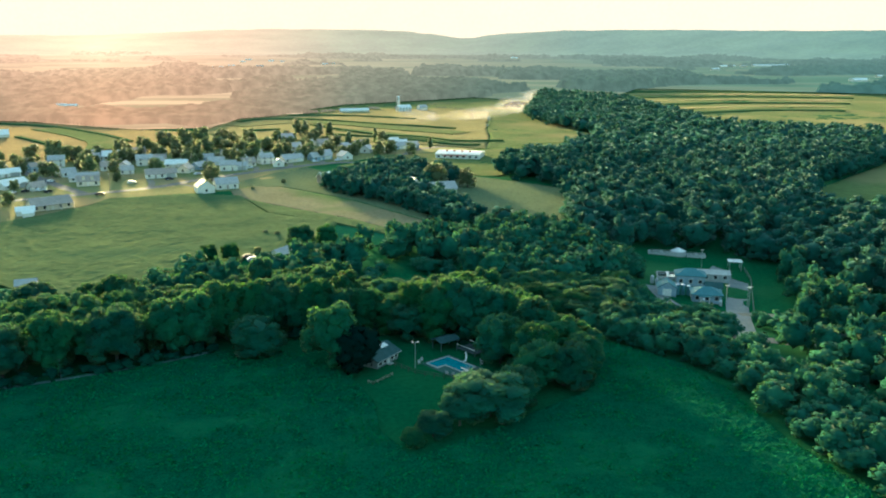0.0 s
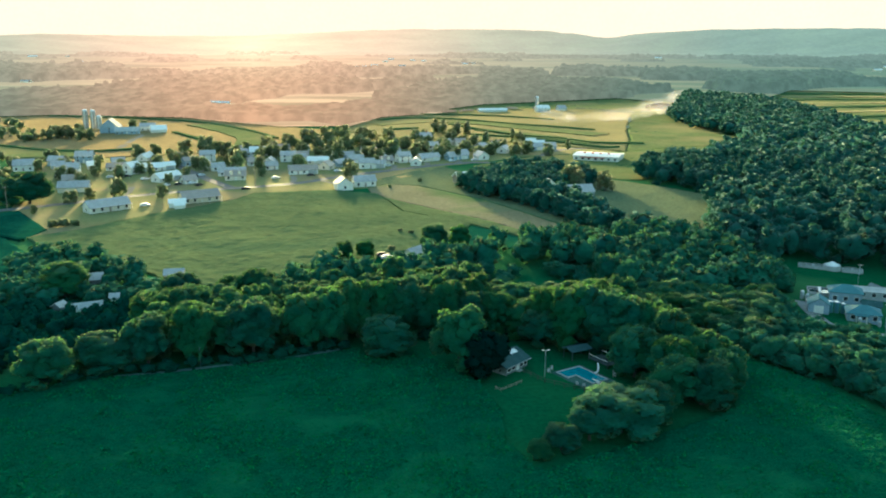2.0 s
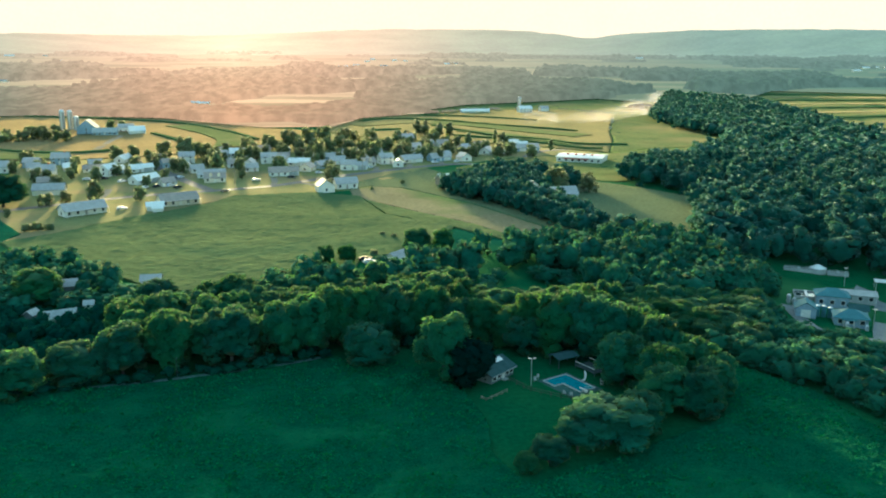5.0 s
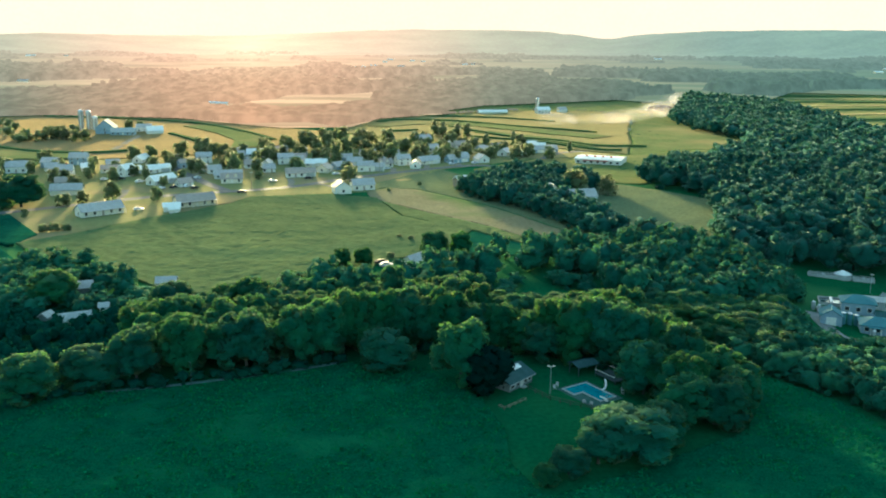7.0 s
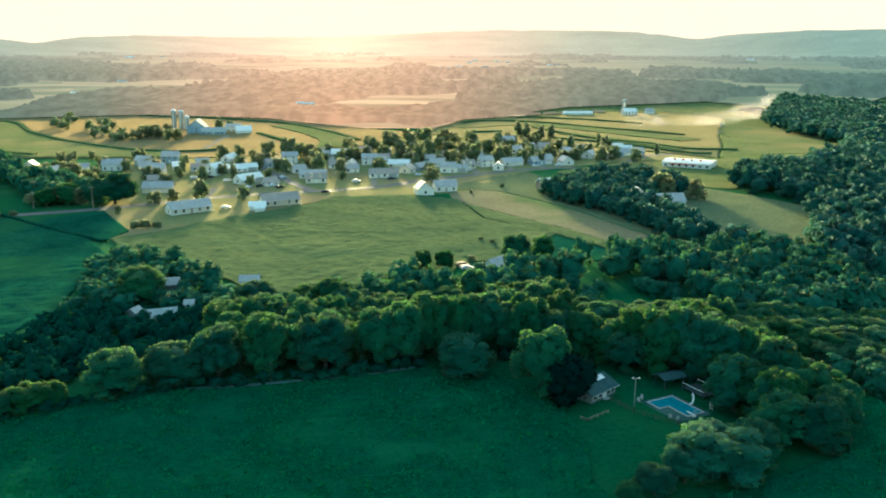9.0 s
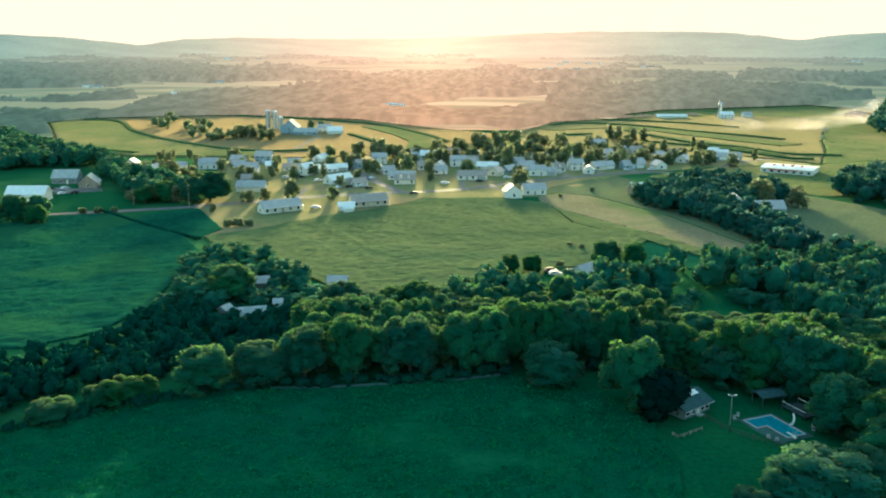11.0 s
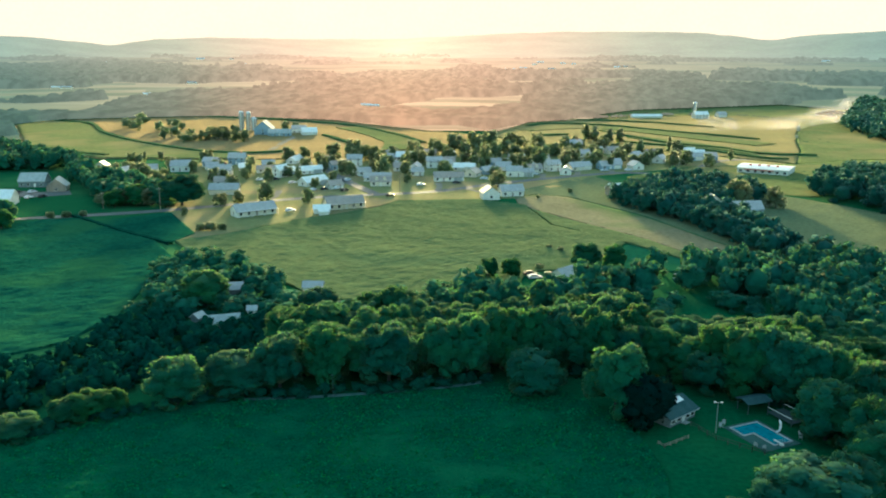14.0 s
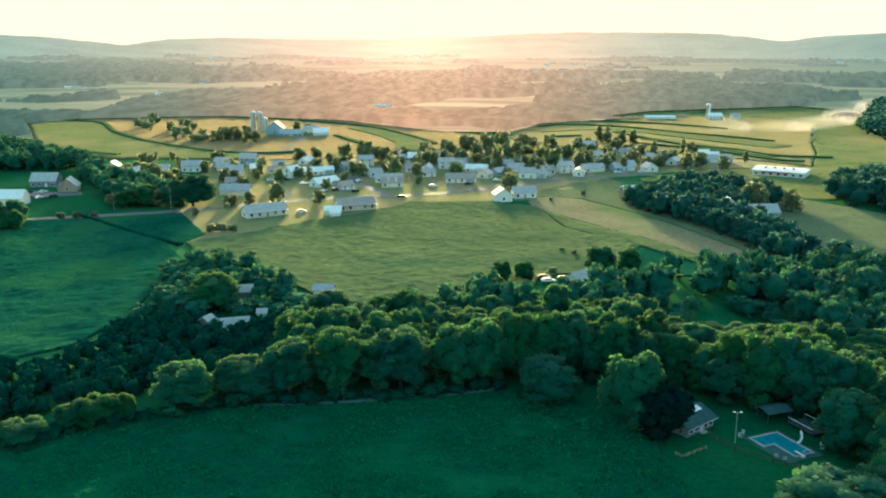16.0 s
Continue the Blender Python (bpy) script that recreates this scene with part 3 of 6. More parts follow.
def smooth_line(pts, step):
    """A rounded line through plan points (Catmull-Rom)."""
    pts = [np.array(p, float) for p in pts]
    ext = [2 * pts[0] - pts[1], *pts, 2 * pts[-1] - pts[-2]]
    out = []
    for a, b, c, d in zip(ext, ext[1:], ext[2:], ext[3:]):
        k = max(2, int(np.linalg.norm(c - b) / step))
        for s in np.linspace(0, 1, k, endpoint=False):
            out.append(0.5 * (2 * b + (c - a) * s + (2 * a - 5 * b + 4 * c - d) * s * s + (3 * b - a - 3 * c + d) * s ** 3))
    out.append(pts[-1])
    return np.array(out)


def band(name, label, pts, width, mat, high=0.03, thick=0.3, step=4.0, ragged=0.0, category="road", kind="structure", seed=0):
    """A strip along a line in plan: a road, path or strip of crop, with sides."""
    line = smooth_line(pts, step)
    tang = np.gradient(line, axis=0)
    tang /= np.linalg.norm(tang, axis=1)[:, None]
    side = np.stack([-tang[:, 1], tang[:, 0]], 1)
    r = np.random.default_rng(seed)
    w = width / 2 * (1 + ragged * (r.random((len(line), 2)) - 0.5))
    a, b = line + side * w[:, :1], line - side * w[:, 1:]
    cols = []
    for q, dz in ((a, high - thick), (a, high), ((a + b) / 2, high), (b, high), (b, high - thick)):
        z = land(q[:, 0], q[:, 1]) + dz + (ragged * high * 0.3 * (r.random(len(q)) - 0.5) if dz > 0 else 0)
        cols.append(np.column_stack([q, z]))
    v = np.stack(cols, 1).reshape(-1, 3)
    t = []
    for i in range(len(line) - 1):
        for k in range(4):
            o = i * 5 + k
            t += [(o, o + 1, o + 6), (o, o + 6, o + 5)]
    return tagged(new(name, raw_mesh(name, v, t, [mat])), label, category, kind=kind)


# ---- ground and ridges ----


def make_ground():
    near = np.arange(-320, 321, 16.0)
    out = 320 * 1.16 ** np.arange(1, 19.2)
    xs = np.concatenate([-out[::-1], near, out])
    ys = np.concatenate([-out[::-1], np.arange(-320, 900, 16.0), 900 + np.cumsum(24 * 1.12 ** np.arange(1, 27))])
    gx, gy = np.meshgrid(xs, ys)
    v = np.column_stack([gx.ravel(), gy.ravel(), land(gx.ravel(), gy.ravel())])
    idx = np.arange(len(v)).reshape(len(ys), len(xs))
    q = np.stack([idx[:-1, :-1], idx[:-1, 1:], idx[1:, 1:], idx[1:, :-1]], -1).reshape(-1, 4)
    me = raw_mesh("ground", v, np.concatenate([q[:, [0, 1, 2]], q[:, [0, 2, 3]]]), [M["grass"]], smooth=True)
    return tagged(new("ground", me), "wide green farmland with grass verges and clearings", "ground", kind="structure")


make_ground()


def make_ridge():
    bearing = (-62, -45, -38, -33, -30, -26.6, -25.6, -23.6, -20, -14.6, -9, -3.7, 0, 5.4, 10.5, 13.2, 15.1, 17, 21.5, 32, 40, 70)
    crest = (90, 100, 112, 108, 99, 72, 58, 87, 99, 93, 92, 113, 129, 133, 129, 108, 88, 112, 133, 137, 133, 120)
    a = np.arange(-62, 70, 0.12)
    top = np.interp(a, bearing, crest)
    top = np.convolve(np.pad(top, 6, "edge"), np.ones(13) / 13, "valid")
    rings = ((4060, -7.0, 0), (4180, 0.10, 2), (4300, 0.26, 3), (4450, 0.62, 5), (4600, 0.93, 5), (4680, 1.0, 3), (4850, 0.6, 3))
    v = []
    for r, share, rough in rings:
        x, y = r * np.sin(np.radians(a)), r * np.cos(np.radians(a))
        z = top * share if share > 0 else np.full(len(a), -share)
        z = z + rough * (lumps(x, y, 55, 3) - 0.5) * 1.6 * (share > 0) + rough * (lumps(x, y, 300, 4) - 0.5) * 2
        v.append(np.column_stack([x, y, z]))
    v = np.concatenate(v)
    idx = np.arange(len(v)).reshape(len(rings), len(a))
    q = np.stack([idx[:-1, :-1], idx[:-1, 1:], idx[1:, 1:], idx[1:, :-1]], -1).reshape(-1, 4)
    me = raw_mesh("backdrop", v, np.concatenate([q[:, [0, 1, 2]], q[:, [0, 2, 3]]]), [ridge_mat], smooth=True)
    return tagged(new("backdrop", me), "long wooded ridge closing the valley, haze painted as glow", "hills", kind="structure")


make_ridge()


def make_horizon_sky():
    a = np.radians(np.arange(-66, 74.1, 2.0))
    v = np.concatenate([np.column_stack([4900 * np.sin(a), 4900 * np.cos(a), np.full(len(a), z)]) for z in (-20.0, 110.0, 230.0, 352.0)])
    idx = np.arange(len(v)).reshape(4, len(a))
    q = np.stack([idx[:-1, :-1], idx[:-1, 1:], idx[1:, 1:], idx[1:, :-1]], -1).reshape(-1, 4)
    me = raw_mesh("backdrop", v, np.concatenate([q[:, [0, 1, 2]], q[:, [0, 2, 3]]]), [sky_mat], smooth=True)
    return tagged(new("backdrop", me), "cream evening sky low over the ridge", "sky", kind="structure")


make_horizon_sky()

# ---- fields ----
SOY = [
    (-150, 55), (-140, 120), (-100, 157), (-88, 169), (-80, 175), (-58, 182), (-41, 184.5), (-17, 191), (-5, 196.5), (7, 196), (14, 189), (22, 176),
    (25, 160), (24, 146), (28, 134), (43, 141), (56, 148), (72, 157), (79, 178), (82, 193), (97, 169), (100, 151), (97, 127), (98, 112), (108, 55)]
field("soybean_field", "near soybean field, evening shade painted into its green", SOY,
    M["soy_shaded"], 0.62, 0.55, 0.30, 1, rows=(1.52, 62),
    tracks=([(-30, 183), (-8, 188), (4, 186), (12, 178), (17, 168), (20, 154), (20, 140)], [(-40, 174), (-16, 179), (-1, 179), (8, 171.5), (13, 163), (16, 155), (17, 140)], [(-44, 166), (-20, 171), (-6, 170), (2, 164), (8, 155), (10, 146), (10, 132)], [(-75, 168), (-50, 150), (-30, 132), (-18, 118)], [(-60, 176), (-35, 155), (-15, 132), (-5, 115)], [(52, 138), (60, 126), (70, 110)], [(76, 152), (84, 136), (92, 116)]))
field("soybean_field", "large soybean field below the village road, painted sunlit", [
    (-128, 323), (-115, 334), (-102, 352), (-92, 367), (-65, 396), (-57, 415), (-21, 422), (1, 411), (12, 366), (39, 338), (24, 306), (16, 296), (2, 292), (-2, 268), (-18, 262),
    (-41, 254), (-58, 256), (-88, 288), (-112, 300)], M["soy_sunlit"], 0.9, 0.6, 0.30, 2)
# West soybean field, its shade put into a darker green.
field("alfalfa_field", "west soybean field beside the road and wood edge, shade painted in", [
    (-300, 330), (-221, 350), (-181, 362), (-135, 322), (-120, 300), (-108, 235), (-112, 212), (-124, 200), (-167, 190), (-300, 200)], M["shaded_green"], 1.1, 0.6, 0.35, 3)
field("stubble_field", "pale tan mown strip across the slope", [
    (-3, 430), (8, 440), (22, 434), (52, 390), (71, 345), (92, 303), (94, 297), (69, 303), (48, 343), (18, 383), (-1, 411)], M["stubble"], 1.6, 0.15, 0.2, 4, category="field")
field("stubble_field", "grey-green mown field beside the village road", [
    (-6, 444), (20, 482), (41, 502), (57, 462), (60, 414), (72, 380), (90, 322), (92, 305), (72, 346), (53, 391), (23, 435), (7, 441), (-3, 432)], M["olive"], 1.6, 0.15, 0.2, 24, category="field")
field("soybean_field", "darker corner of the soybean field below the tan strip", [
    (-1, 409), (17, 382), (47, 342), (67, 305), (58, 310), (40, 336), (13, 366), (2, 409)], M["soy_sunlit"], 0.9, 0.6, 0.30, 25)
field("stubble_field", "olive mown field enclosed by trees", [(122, 454), (146, 424), (167, 388), (158, 350), (128, 306), (98, 310), (88, 388)], M["olive"], 1.6, 0.15, 0.2, 5, category="field")
field("village_lawn", "lawns and verges of the village, painted sunlit and hazy", [
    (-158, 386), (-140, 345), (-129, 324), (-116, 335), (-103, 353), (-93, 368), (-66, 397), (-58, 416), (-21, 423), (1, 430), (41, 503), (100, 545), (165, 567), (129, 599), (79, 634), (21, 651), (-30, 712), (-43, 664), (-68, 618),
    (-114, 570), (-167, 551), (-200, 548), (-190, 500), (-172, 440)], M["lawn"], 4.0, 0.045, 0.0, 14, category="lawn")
RISE = [
    (-454, 759), (-435, 815), (-302, 869), (-178, 836), (-102, 765), (-31, 715), (-42, 665), (-67, 619), (-113, 571), (-167, 552), (-269, 546), (-347, 596)]
field("hay_field", "hay field on the rise behind the village, painted sun-gold", RISE,
    M["sunlit_hay"], 3.5, 0.4, 0.3, 6, category="field")
CONTOUR = [
    (-29, 715), (6, 832), (84, 890), (130, 930), (230, 930), (262, 870), (208, 700), (193, 640), (168, 566), (129, 600), (79, 635), (21, 652)]
field("hay_field", "yellow-green hay field in contour strips", CONTOUR,
    M["hay"], 3.5, 0.4, 0.3, 7, category="field")
BESIDE = [(194, 640), (209, 700), (263, 872), (295, 862), (310, 760), (289, 655), (260, 598), (212, 589), (169, 567)]
field("meadow", "pale green pasture beside the wood", BESIDE,
      M["meadow"], 3.5, 0.3, 0.5, 8, category="field")
field("meadow", "green field cut into the wood", [(286, 372), (390, 446), (520, 540), (520, 330), (300, 270), (250, 300), (250, 327)], M["meadow"], 4.0, 0.3, 0.5, 9, category="field")
STRIPED = [(471, 1000), (510, 1100), (640, 1290), (1015, 1290), (957, 1100), (660, 680), (490, 570), (446, 620), (400, 668), (432, 800)]
field("hay_field", "striped fields beyond the wood", STRIPED,
      M["meadow"], 7.0, 0.4, 0.8, 10, category="field")
PASTURE = [(84, 892), (130, 932), (230, 932), (262, 873), (296, 863), (430, 800), (470, 1000), (345, 1038), (309, 1096), (240, 1056), (126, 996), (62, 906)]
field("meadow", "pale pasture in front of the far wood", PASTURE,
      M["meadow"], 5.0, 0.25, 0.4, 17, category="field")
field("meadow", "pasture below the long white hall", [(60, 465), (58, 503), (101, 543), (166, 565), (212, 587), (262, 596), (240, 540), (190, 490), (140, 445), (112, 458), (90, 482)],
      M["meadow"], 4.0, 0.2, 0.3, 18, category="field")
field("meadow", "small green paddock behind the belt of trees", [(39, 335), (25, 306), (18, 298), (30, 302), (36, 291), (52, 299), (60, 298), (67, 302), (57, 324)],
      M["shaded_green"], 2.5, 0.15, 0.2, 19, category="field")
field("meadow", "green hay field on the western rise", [
    (-452, 762), (-440, 799), (-396, 780), (-343, 702), (-290, 643), (-243, 604), (-210, 583), (-184, 576), (-169, 554), (-269, 549), (-347, 599)], M["meadow"], 3.5, 0.75, 0.15, 27, category="field")
band("crop_strip", "green crop strip along the contour", [(0, 762), (50, 790), (95, 768), (140, 712), (178, 668)], 24.0, M["meadow"], 0.85, 0.9, 5.0, 0.1, "crop", "stuff", 62)
band("crop_strip", "green crop strip along the contour", [(88, 712), (128, 662), (158, 612)], 15.0, M["meadow"], 0.85, 0.9, 5.0, 0.1, "crop", "stuff", 63)
band("crop_strip", "green crop strip along the contour", [(-150, 770), (-118, 720), (-90, 660), (-84, 610)], 26.0, M["meadow"], 0.85, 0.9, 5.0, 0.1, "crop", "stuff", 64)
CORN = [
    ((-459, 806), (-396, 783), (-343, 705), (-290, 646), (-243, 607), (-210, 586), (-177, 584), (-158, 597)),
    ((-310, 862), (-234, 837), (-158, 791), (-106, 721), (-72, 655)),
    ((-343, 603), (-307, 577), (-270, 562)), ((-158, 702), (-130, 655), (-108, 612)),
    ((5, 798), (26, 822), (76, 811), (119, 764), (158, 731), (182, 705)), ((67, 758), (106, 677), (140, 645), (159, 615), (194, 609)),
    ((10, 715), (37, 727)), ((72, 680), (119, 641), (153, 593), (170, 588)), ((40, 870), (110, 850), (168, 802))]
for k, line in enumerate(CORN):
    band("corn_strip", "narrow strip of tall dark green corn", line, 4.0, M["corn"], 1.4, 1.5, 5.0, 0.5, "crop", "stuff", k)



def soybean_plants():
    """Leafy tops standing proud of the canopy along the drills of the nearest field."""
    r = np.random.default_rng(44)
    turn, gap = radians(62), 0.76
    ux, uy = np.array([math.cos(turn), math.sin(turn)]), np.array([-math.sin(turn), math.cos(turn)])
    n = 46000
    p = np.column_stack([r.uniform(-120, 102, 3 * n), r.uniform(98, 200, 3 * n)])
    along = np.round(p @ ux / gap) * gap + r.normal(0, 0.12, 3 * n)
    p = along[:, None] * ux + (p @ uy)[:, None] * uy
    keep = inside(p[:, 0], p[:, 1], SOY) & (lumps(p[:, 0], p[:, 1], 3.0, 9) * 0.6 + lumps(p[:, 0], p[:, 1], 11.0, 10) * 0.6 + lumps(p[:, 0], p[:, 1], 1.1, 12) * 0.35 + r.random(3 * n) * 0.2 > 0.8)
    p = p[keep][:n]
    m = len(p)
    c = np.column_stack([p, land(p[:, 0], p[:, 1]) + r.uniform(0.55, 0.85, m)])
    nrm = np.column_stack([r.normal(0, 0.7, m), r.normal(0, 0.7, m), np.ones(m)])
    nrm /= np.linalg.norm(nrm, axis=1)[:, None]
    u = np.cross(nrm, r.normal(size=(m, 3)))
    u /= np.linalg.norm(u, axis=1)[:, None]
    w = np.cross(nrm, u)
    s = r.uniform(0.15, 0.32, (m, 1))
    quad = np.stack([c + u * s, c + w * s * 0.7, c - u * s, c - w * s * 0.7], 1).reshape(-1, 3)
    k = 4 * np.arange(m)
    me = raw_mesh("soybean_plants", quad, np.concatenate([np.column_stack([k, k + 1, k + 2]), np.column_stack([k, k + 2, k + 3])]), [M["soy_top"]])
    return tagged(new("soybean_plants", me), "leafy tops of soybean plants in rows", "crop", kind="stuff")


soybean_plants()

field("meadow", "small grey-green pasture corner beside the road", [(-178, 352), (-152, 378), (-126, 338), (-129, 322)], M["shaded_green"], 1.4, 0.35, 0.3, 26, category="field")
band("grass_verge", "dark rough grass along a field ditch", [(-190, 366), (-172, 351), (-150, 334), (-128, 319)], 1.6, M["shaded_thicket_leaf"], 1.0, 1.1, 2.0, 0.6, "grass", "stuff", 61)
# alternate strips of hay and corn beyond the wood
for k in range(9):
    s = k / 8
    a0, a1, a2 = (560 - 120 * s, 1330 - 520 * s), (760 - 200 * s, 1290 - 450 * s), (980 - 330 * s, 1210 - 390 * s)
    band("hay_strip" if k % 2 else "corn_strip", "pale mown strip between green crops" if k % 2 else "narrow strip of tall dark green corn", [a0, a1, a2], 26 - 12 * s, M["lawn" if k % 2 else "corn"], 0.9 if k % 2 else 1.6, 1.8, 12.0, 0.2, "crop", "stuff", 50 + k)
# ---- roads ----
band("road", "pale asphalt village road", [(-330, 300), (-224, 350), (-205, 360), (-158, 382), (-105, 418), (-68, 433), (-42, 445), (-14, 471), (16, 494), (56, 518), (95, 520), (125, 577), (181, 593), (206, 606)], 6.0, M["asphalt"], 0.10)
band("road", "asphalt side street among the houses", [(-69, 430), (-88, 463), (-108, 502), (-118, 530), (-112, 560)], 5.5, M["asphalt"], 0.12)
for k, (x0, y0, x1, y1) in enumerate(((-118, 411, -121, 440), (-95, 452, -108, 462), (-80, 425, -84, 405), (-30, 456, -17, 440), (-100, 485, -92, 505), (-42, 446, -44, 472), (10, 489, 12, 510), (30, 505, 32, 520), (50, 514, 52, 528), (-112, 512, -125, 490))):
    band("driveway", "short pale gravel driveway", [(x0, y0), ((x0 + x1) / 2 + 1, (y0 + y1) / 2), (x1, y1)], 3.2, M["gravel"], 0.08, category="driveway")
band("road", "narrow asphalt lane between the trees", [(125, 188), (139, 178), (153, 182), (175, 187), (230, 190)], 5.0, M["asphalt"], 0.08)
band("road", "asphalt lane at the wood edge", [(110, 90), (123, 137), (121, 150), (126, 190)], 5.0, M["asphalt"], 0.07)
band("road", "concrete drive of the treatment works", [(126, 183), (130, 192), (141, 212), (153, 231), (163, 247), (167, 256), (162, 262)], 6.5, M["dimmed_concrete"], 0.09)
band("road", "service lane in front of the works buildings", [(137, 209), (129, 209), (124, 216), (125, 228), (128, 241)], 4.0, M["dimmed_concrete"], 0.11)
band("road", "gravel lane beside the works lawn", [(139, 208), (146, 207), (153, 204), (164, 200)], 4.0, M["gravel"], 0.10)
band("driveway", "grey gravel yard beside the barns", [(-262, 408), (-250, 418), (-236, 416), (-222, 424)], 14.0, M["asphalt"], 0.07, category="driveway")
band("path", "gravel drive in a clearing among trees", [(-66, 256), (-50, 256), (-36, 250)], 4.0, M["gravel"], 0.05, category="path")
band("path", "pale trodden track along the wood edge", [(-57, 183.8), (-41, 187), (-17, 194), (-8, 198)], 1.3, M["track"], 0.05, category="path")
band("road", "farm lane through the strips", [(-172, 600), (-176, 650), (-178, 690)], 4.5, M["gravel"], 0.45, 0.5, category="road")

# ---- trees ----


def crown_arrays(seed, radius, high, lobes, leaves, leaf, low=0.28, cone=0.0, core=1, fill=0.86, lobe=(0.26, 0.46), reach=(0.45, 0.72), soft=0.75, shell=(0.85, 1.13)):
    """Corners and triangles of a crown: dark inner lumps and many small leaf clumps, with gaps and an uneven outline."""
    r = np.random.default_rng(seed)
    mid, half = high * (low + 1) / 2, high * (1 - low) / 2
    cs, rs = [], []
    for k in range(lobes):
        # an even spread from top to foot; the profile is full below and rounded above
        u = low + 0.06 + (0.93 - low - 0.06) * ((k + r.random()) / lobes) ** 0.8
        full = math.sqrt(max(0.0, 1 - ((u - 0.42) / 0.60) ** 2)) if u > 0.42 else 0.82 + 0.18 * u / 0.42
        if cone:
            full = 1 - cone * u
        t, f = r.uniform(0, 6.283), r.uniform(*reach)
        q = radius * r.uniform(*lobe) * (1 - 0.4 * cone * u)
        cs.append(np.array([math.cos(t) * radius * full * f, math.sin(t) * radius * full * f, min(u * high, high - q * 0.9)]))
        rs.append(q)
    cs.append(np.array([0, 0, mid]))
    rs.append(min(radius, half) * 0.66)
    cs, rs = np.array(cs), np.array(rs)
    vs, ts, ns, n = [], [], [], 0
    bm = bmesh.new()
    bmesh.ops.create_icosphere(bm, subdivisions=core, radius=1.0)
    iv = np.array([v.co[:] for v in bm.verts])
    it = np.array([[v.index for v in f.verts] for f in bm.faces])
    bm.free()
    heart = (radius * 0.74, radius * 0.74, half * 0.86)
    for c, q in zip(cs, rs):
        size = np.array(heart) * min(1.0, fill + 0.14) if c[0] == 0 and c[1] == 0 and not cone else q * fill
        vs.append(c + iv * size * (1 + 0.25 * (r.random((len(iv), 1)) - 0.5)))
        ts.append(it + n)
        ns.append(iv)
        n += len(iv)
    pick = r.choice(len(cs), size=leaves * 3, p=rs ** 2 / (rs ** 2).sum())
    d = r.normal(size=(leaves * 3, 3))
    d /= np.linalg.norm(d, axis=1)[:, None]
    p = cs[pick] + d * rs[pick][:, None] * r.uniform(*shell, (leaves * 3, 1))
    dist = np.linalg.norm(p[:, None] - cs[None], axis=2) / rs[None]
    ok = (dist.min(axis=1) > shell[0] - 0.05) & (p[:, 2] > 0.15)
    p, d = p[ok][:leaves], d[ok][:leaves]
    m = len(p)
    nrm = d + soft * r.normal(size=(m, 3))
    nrm /= np.linalg.norm(nrm, axis=1)[:, None]
    u = np.cross(nrm, r.normal(size=(m, 3)))
    u /= np.linalg.norm(u, axis=1)[:, None]
    w = np.cross(nrm, u)
    s = leaf * r.uniform(0.6, 1.5, (m, 1))
    s = s * 1.35
    flip = np.where(((p - (0, 0, mid * 0.7)) * nrm).sum(1, keepdims=True) < 0, -1.0, 1.0)
    w, nrm = w * flip, nrm * flip
    tri = np.stack([p + u * s, p + w * s * 0.8 + nrm * s * 0.2, p - u * s * 0.7 - w * s * 0.6], 1).reshape(-1, 3)
    vs.append(tri)
    ts.append(n + 3 * np.arange(m)[:, None] + np.arange(3))
    ns.append(np.repeat(0.75 * d + 0.25 * nrm, 3, axis=0))
    # leaves turn outwards with their bough and with the whole crown
    v = np.concatenate(vs)
    dome = v - (0, 0, mid * 0.55)
    dome /= np.linalg.norm(dome, axis=1)[:, None] + 1e-6
    shade = 0.55 * dome + 0.55 * np.concatenate(ns)
    shade /= np.linalg.norm(shade, axis=1)[:, None] + 1e-6
    return v, np.concatenate(ts), shade


def trunk_mesh(seed, high, thick):
    r = random.Random(seed)
    bm = bmesh.new()
    top = (r.uniform(-0.3, 0.3), r.uniform(-0.3, 0.3), high * 0.55)
    rod(bm, (0, 0, -0.3), (0, 0, 0.4), thick * 1.5, thick, 9)
    rod(bm, (0, 0, 0.35), top, thick, thick * 0.6, 9)
    for k in range(4):
        a = k * 1.57 + r.uniform(-0.4, 0.4)
        rod(bm, (top[0] * 0.5, top[1] * 0.5, high * r.uniform(0.25, 0.45)), (math.cos(a) * high * 0.22, math.sin(a) * high * 0.22, high * r.uniform(0.6, 0.75)), thick * 0.5, thick * 0.15, 6)
    rod(bm, top, (0, 0, high * 0.85), thick * 0.6, thick * 0.15, 6)
    me = bpy.data.meshes.new("trunk")
    bm.to_mesh(me)
    bm.free()
    me.materials.append(M["bark"])
    return me


def crown_mesh(mat, *size, **shape):
    v, t, shade = crown_arrays(*size, **shape)
    return raw_mesh("crown", v, t, [M[mat]], smooth=True, normals=shade)


CROWNS = {}
for k in range(8):
    CROWNS["near", k] = crown_mesh("leaf", 20 + k, 5.0, 13.0, 46, 6500, 0.24, low=0.02 if k % 2 else 0.06, lobe=(0.15, 0.31), reach=(0.66, 0.84), soft=0.6, fill=0.8, shell=(0.8, 1.16))
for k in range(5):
    CROWNS["far", k] = crown_mesh("hazy_yard_leaf", 40 + k, 5.0, 12.0, 20, 900, 0.55, low=0.02, lobe=(0.24, 0.36), reach=(0.55, 0.74), fill=0.42, shell=(0.5, 1.13))
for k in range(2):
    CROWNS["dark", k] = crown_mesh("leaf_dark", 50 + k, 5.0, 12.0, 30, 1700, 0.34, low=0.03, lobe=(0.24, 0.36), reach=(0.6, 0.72))
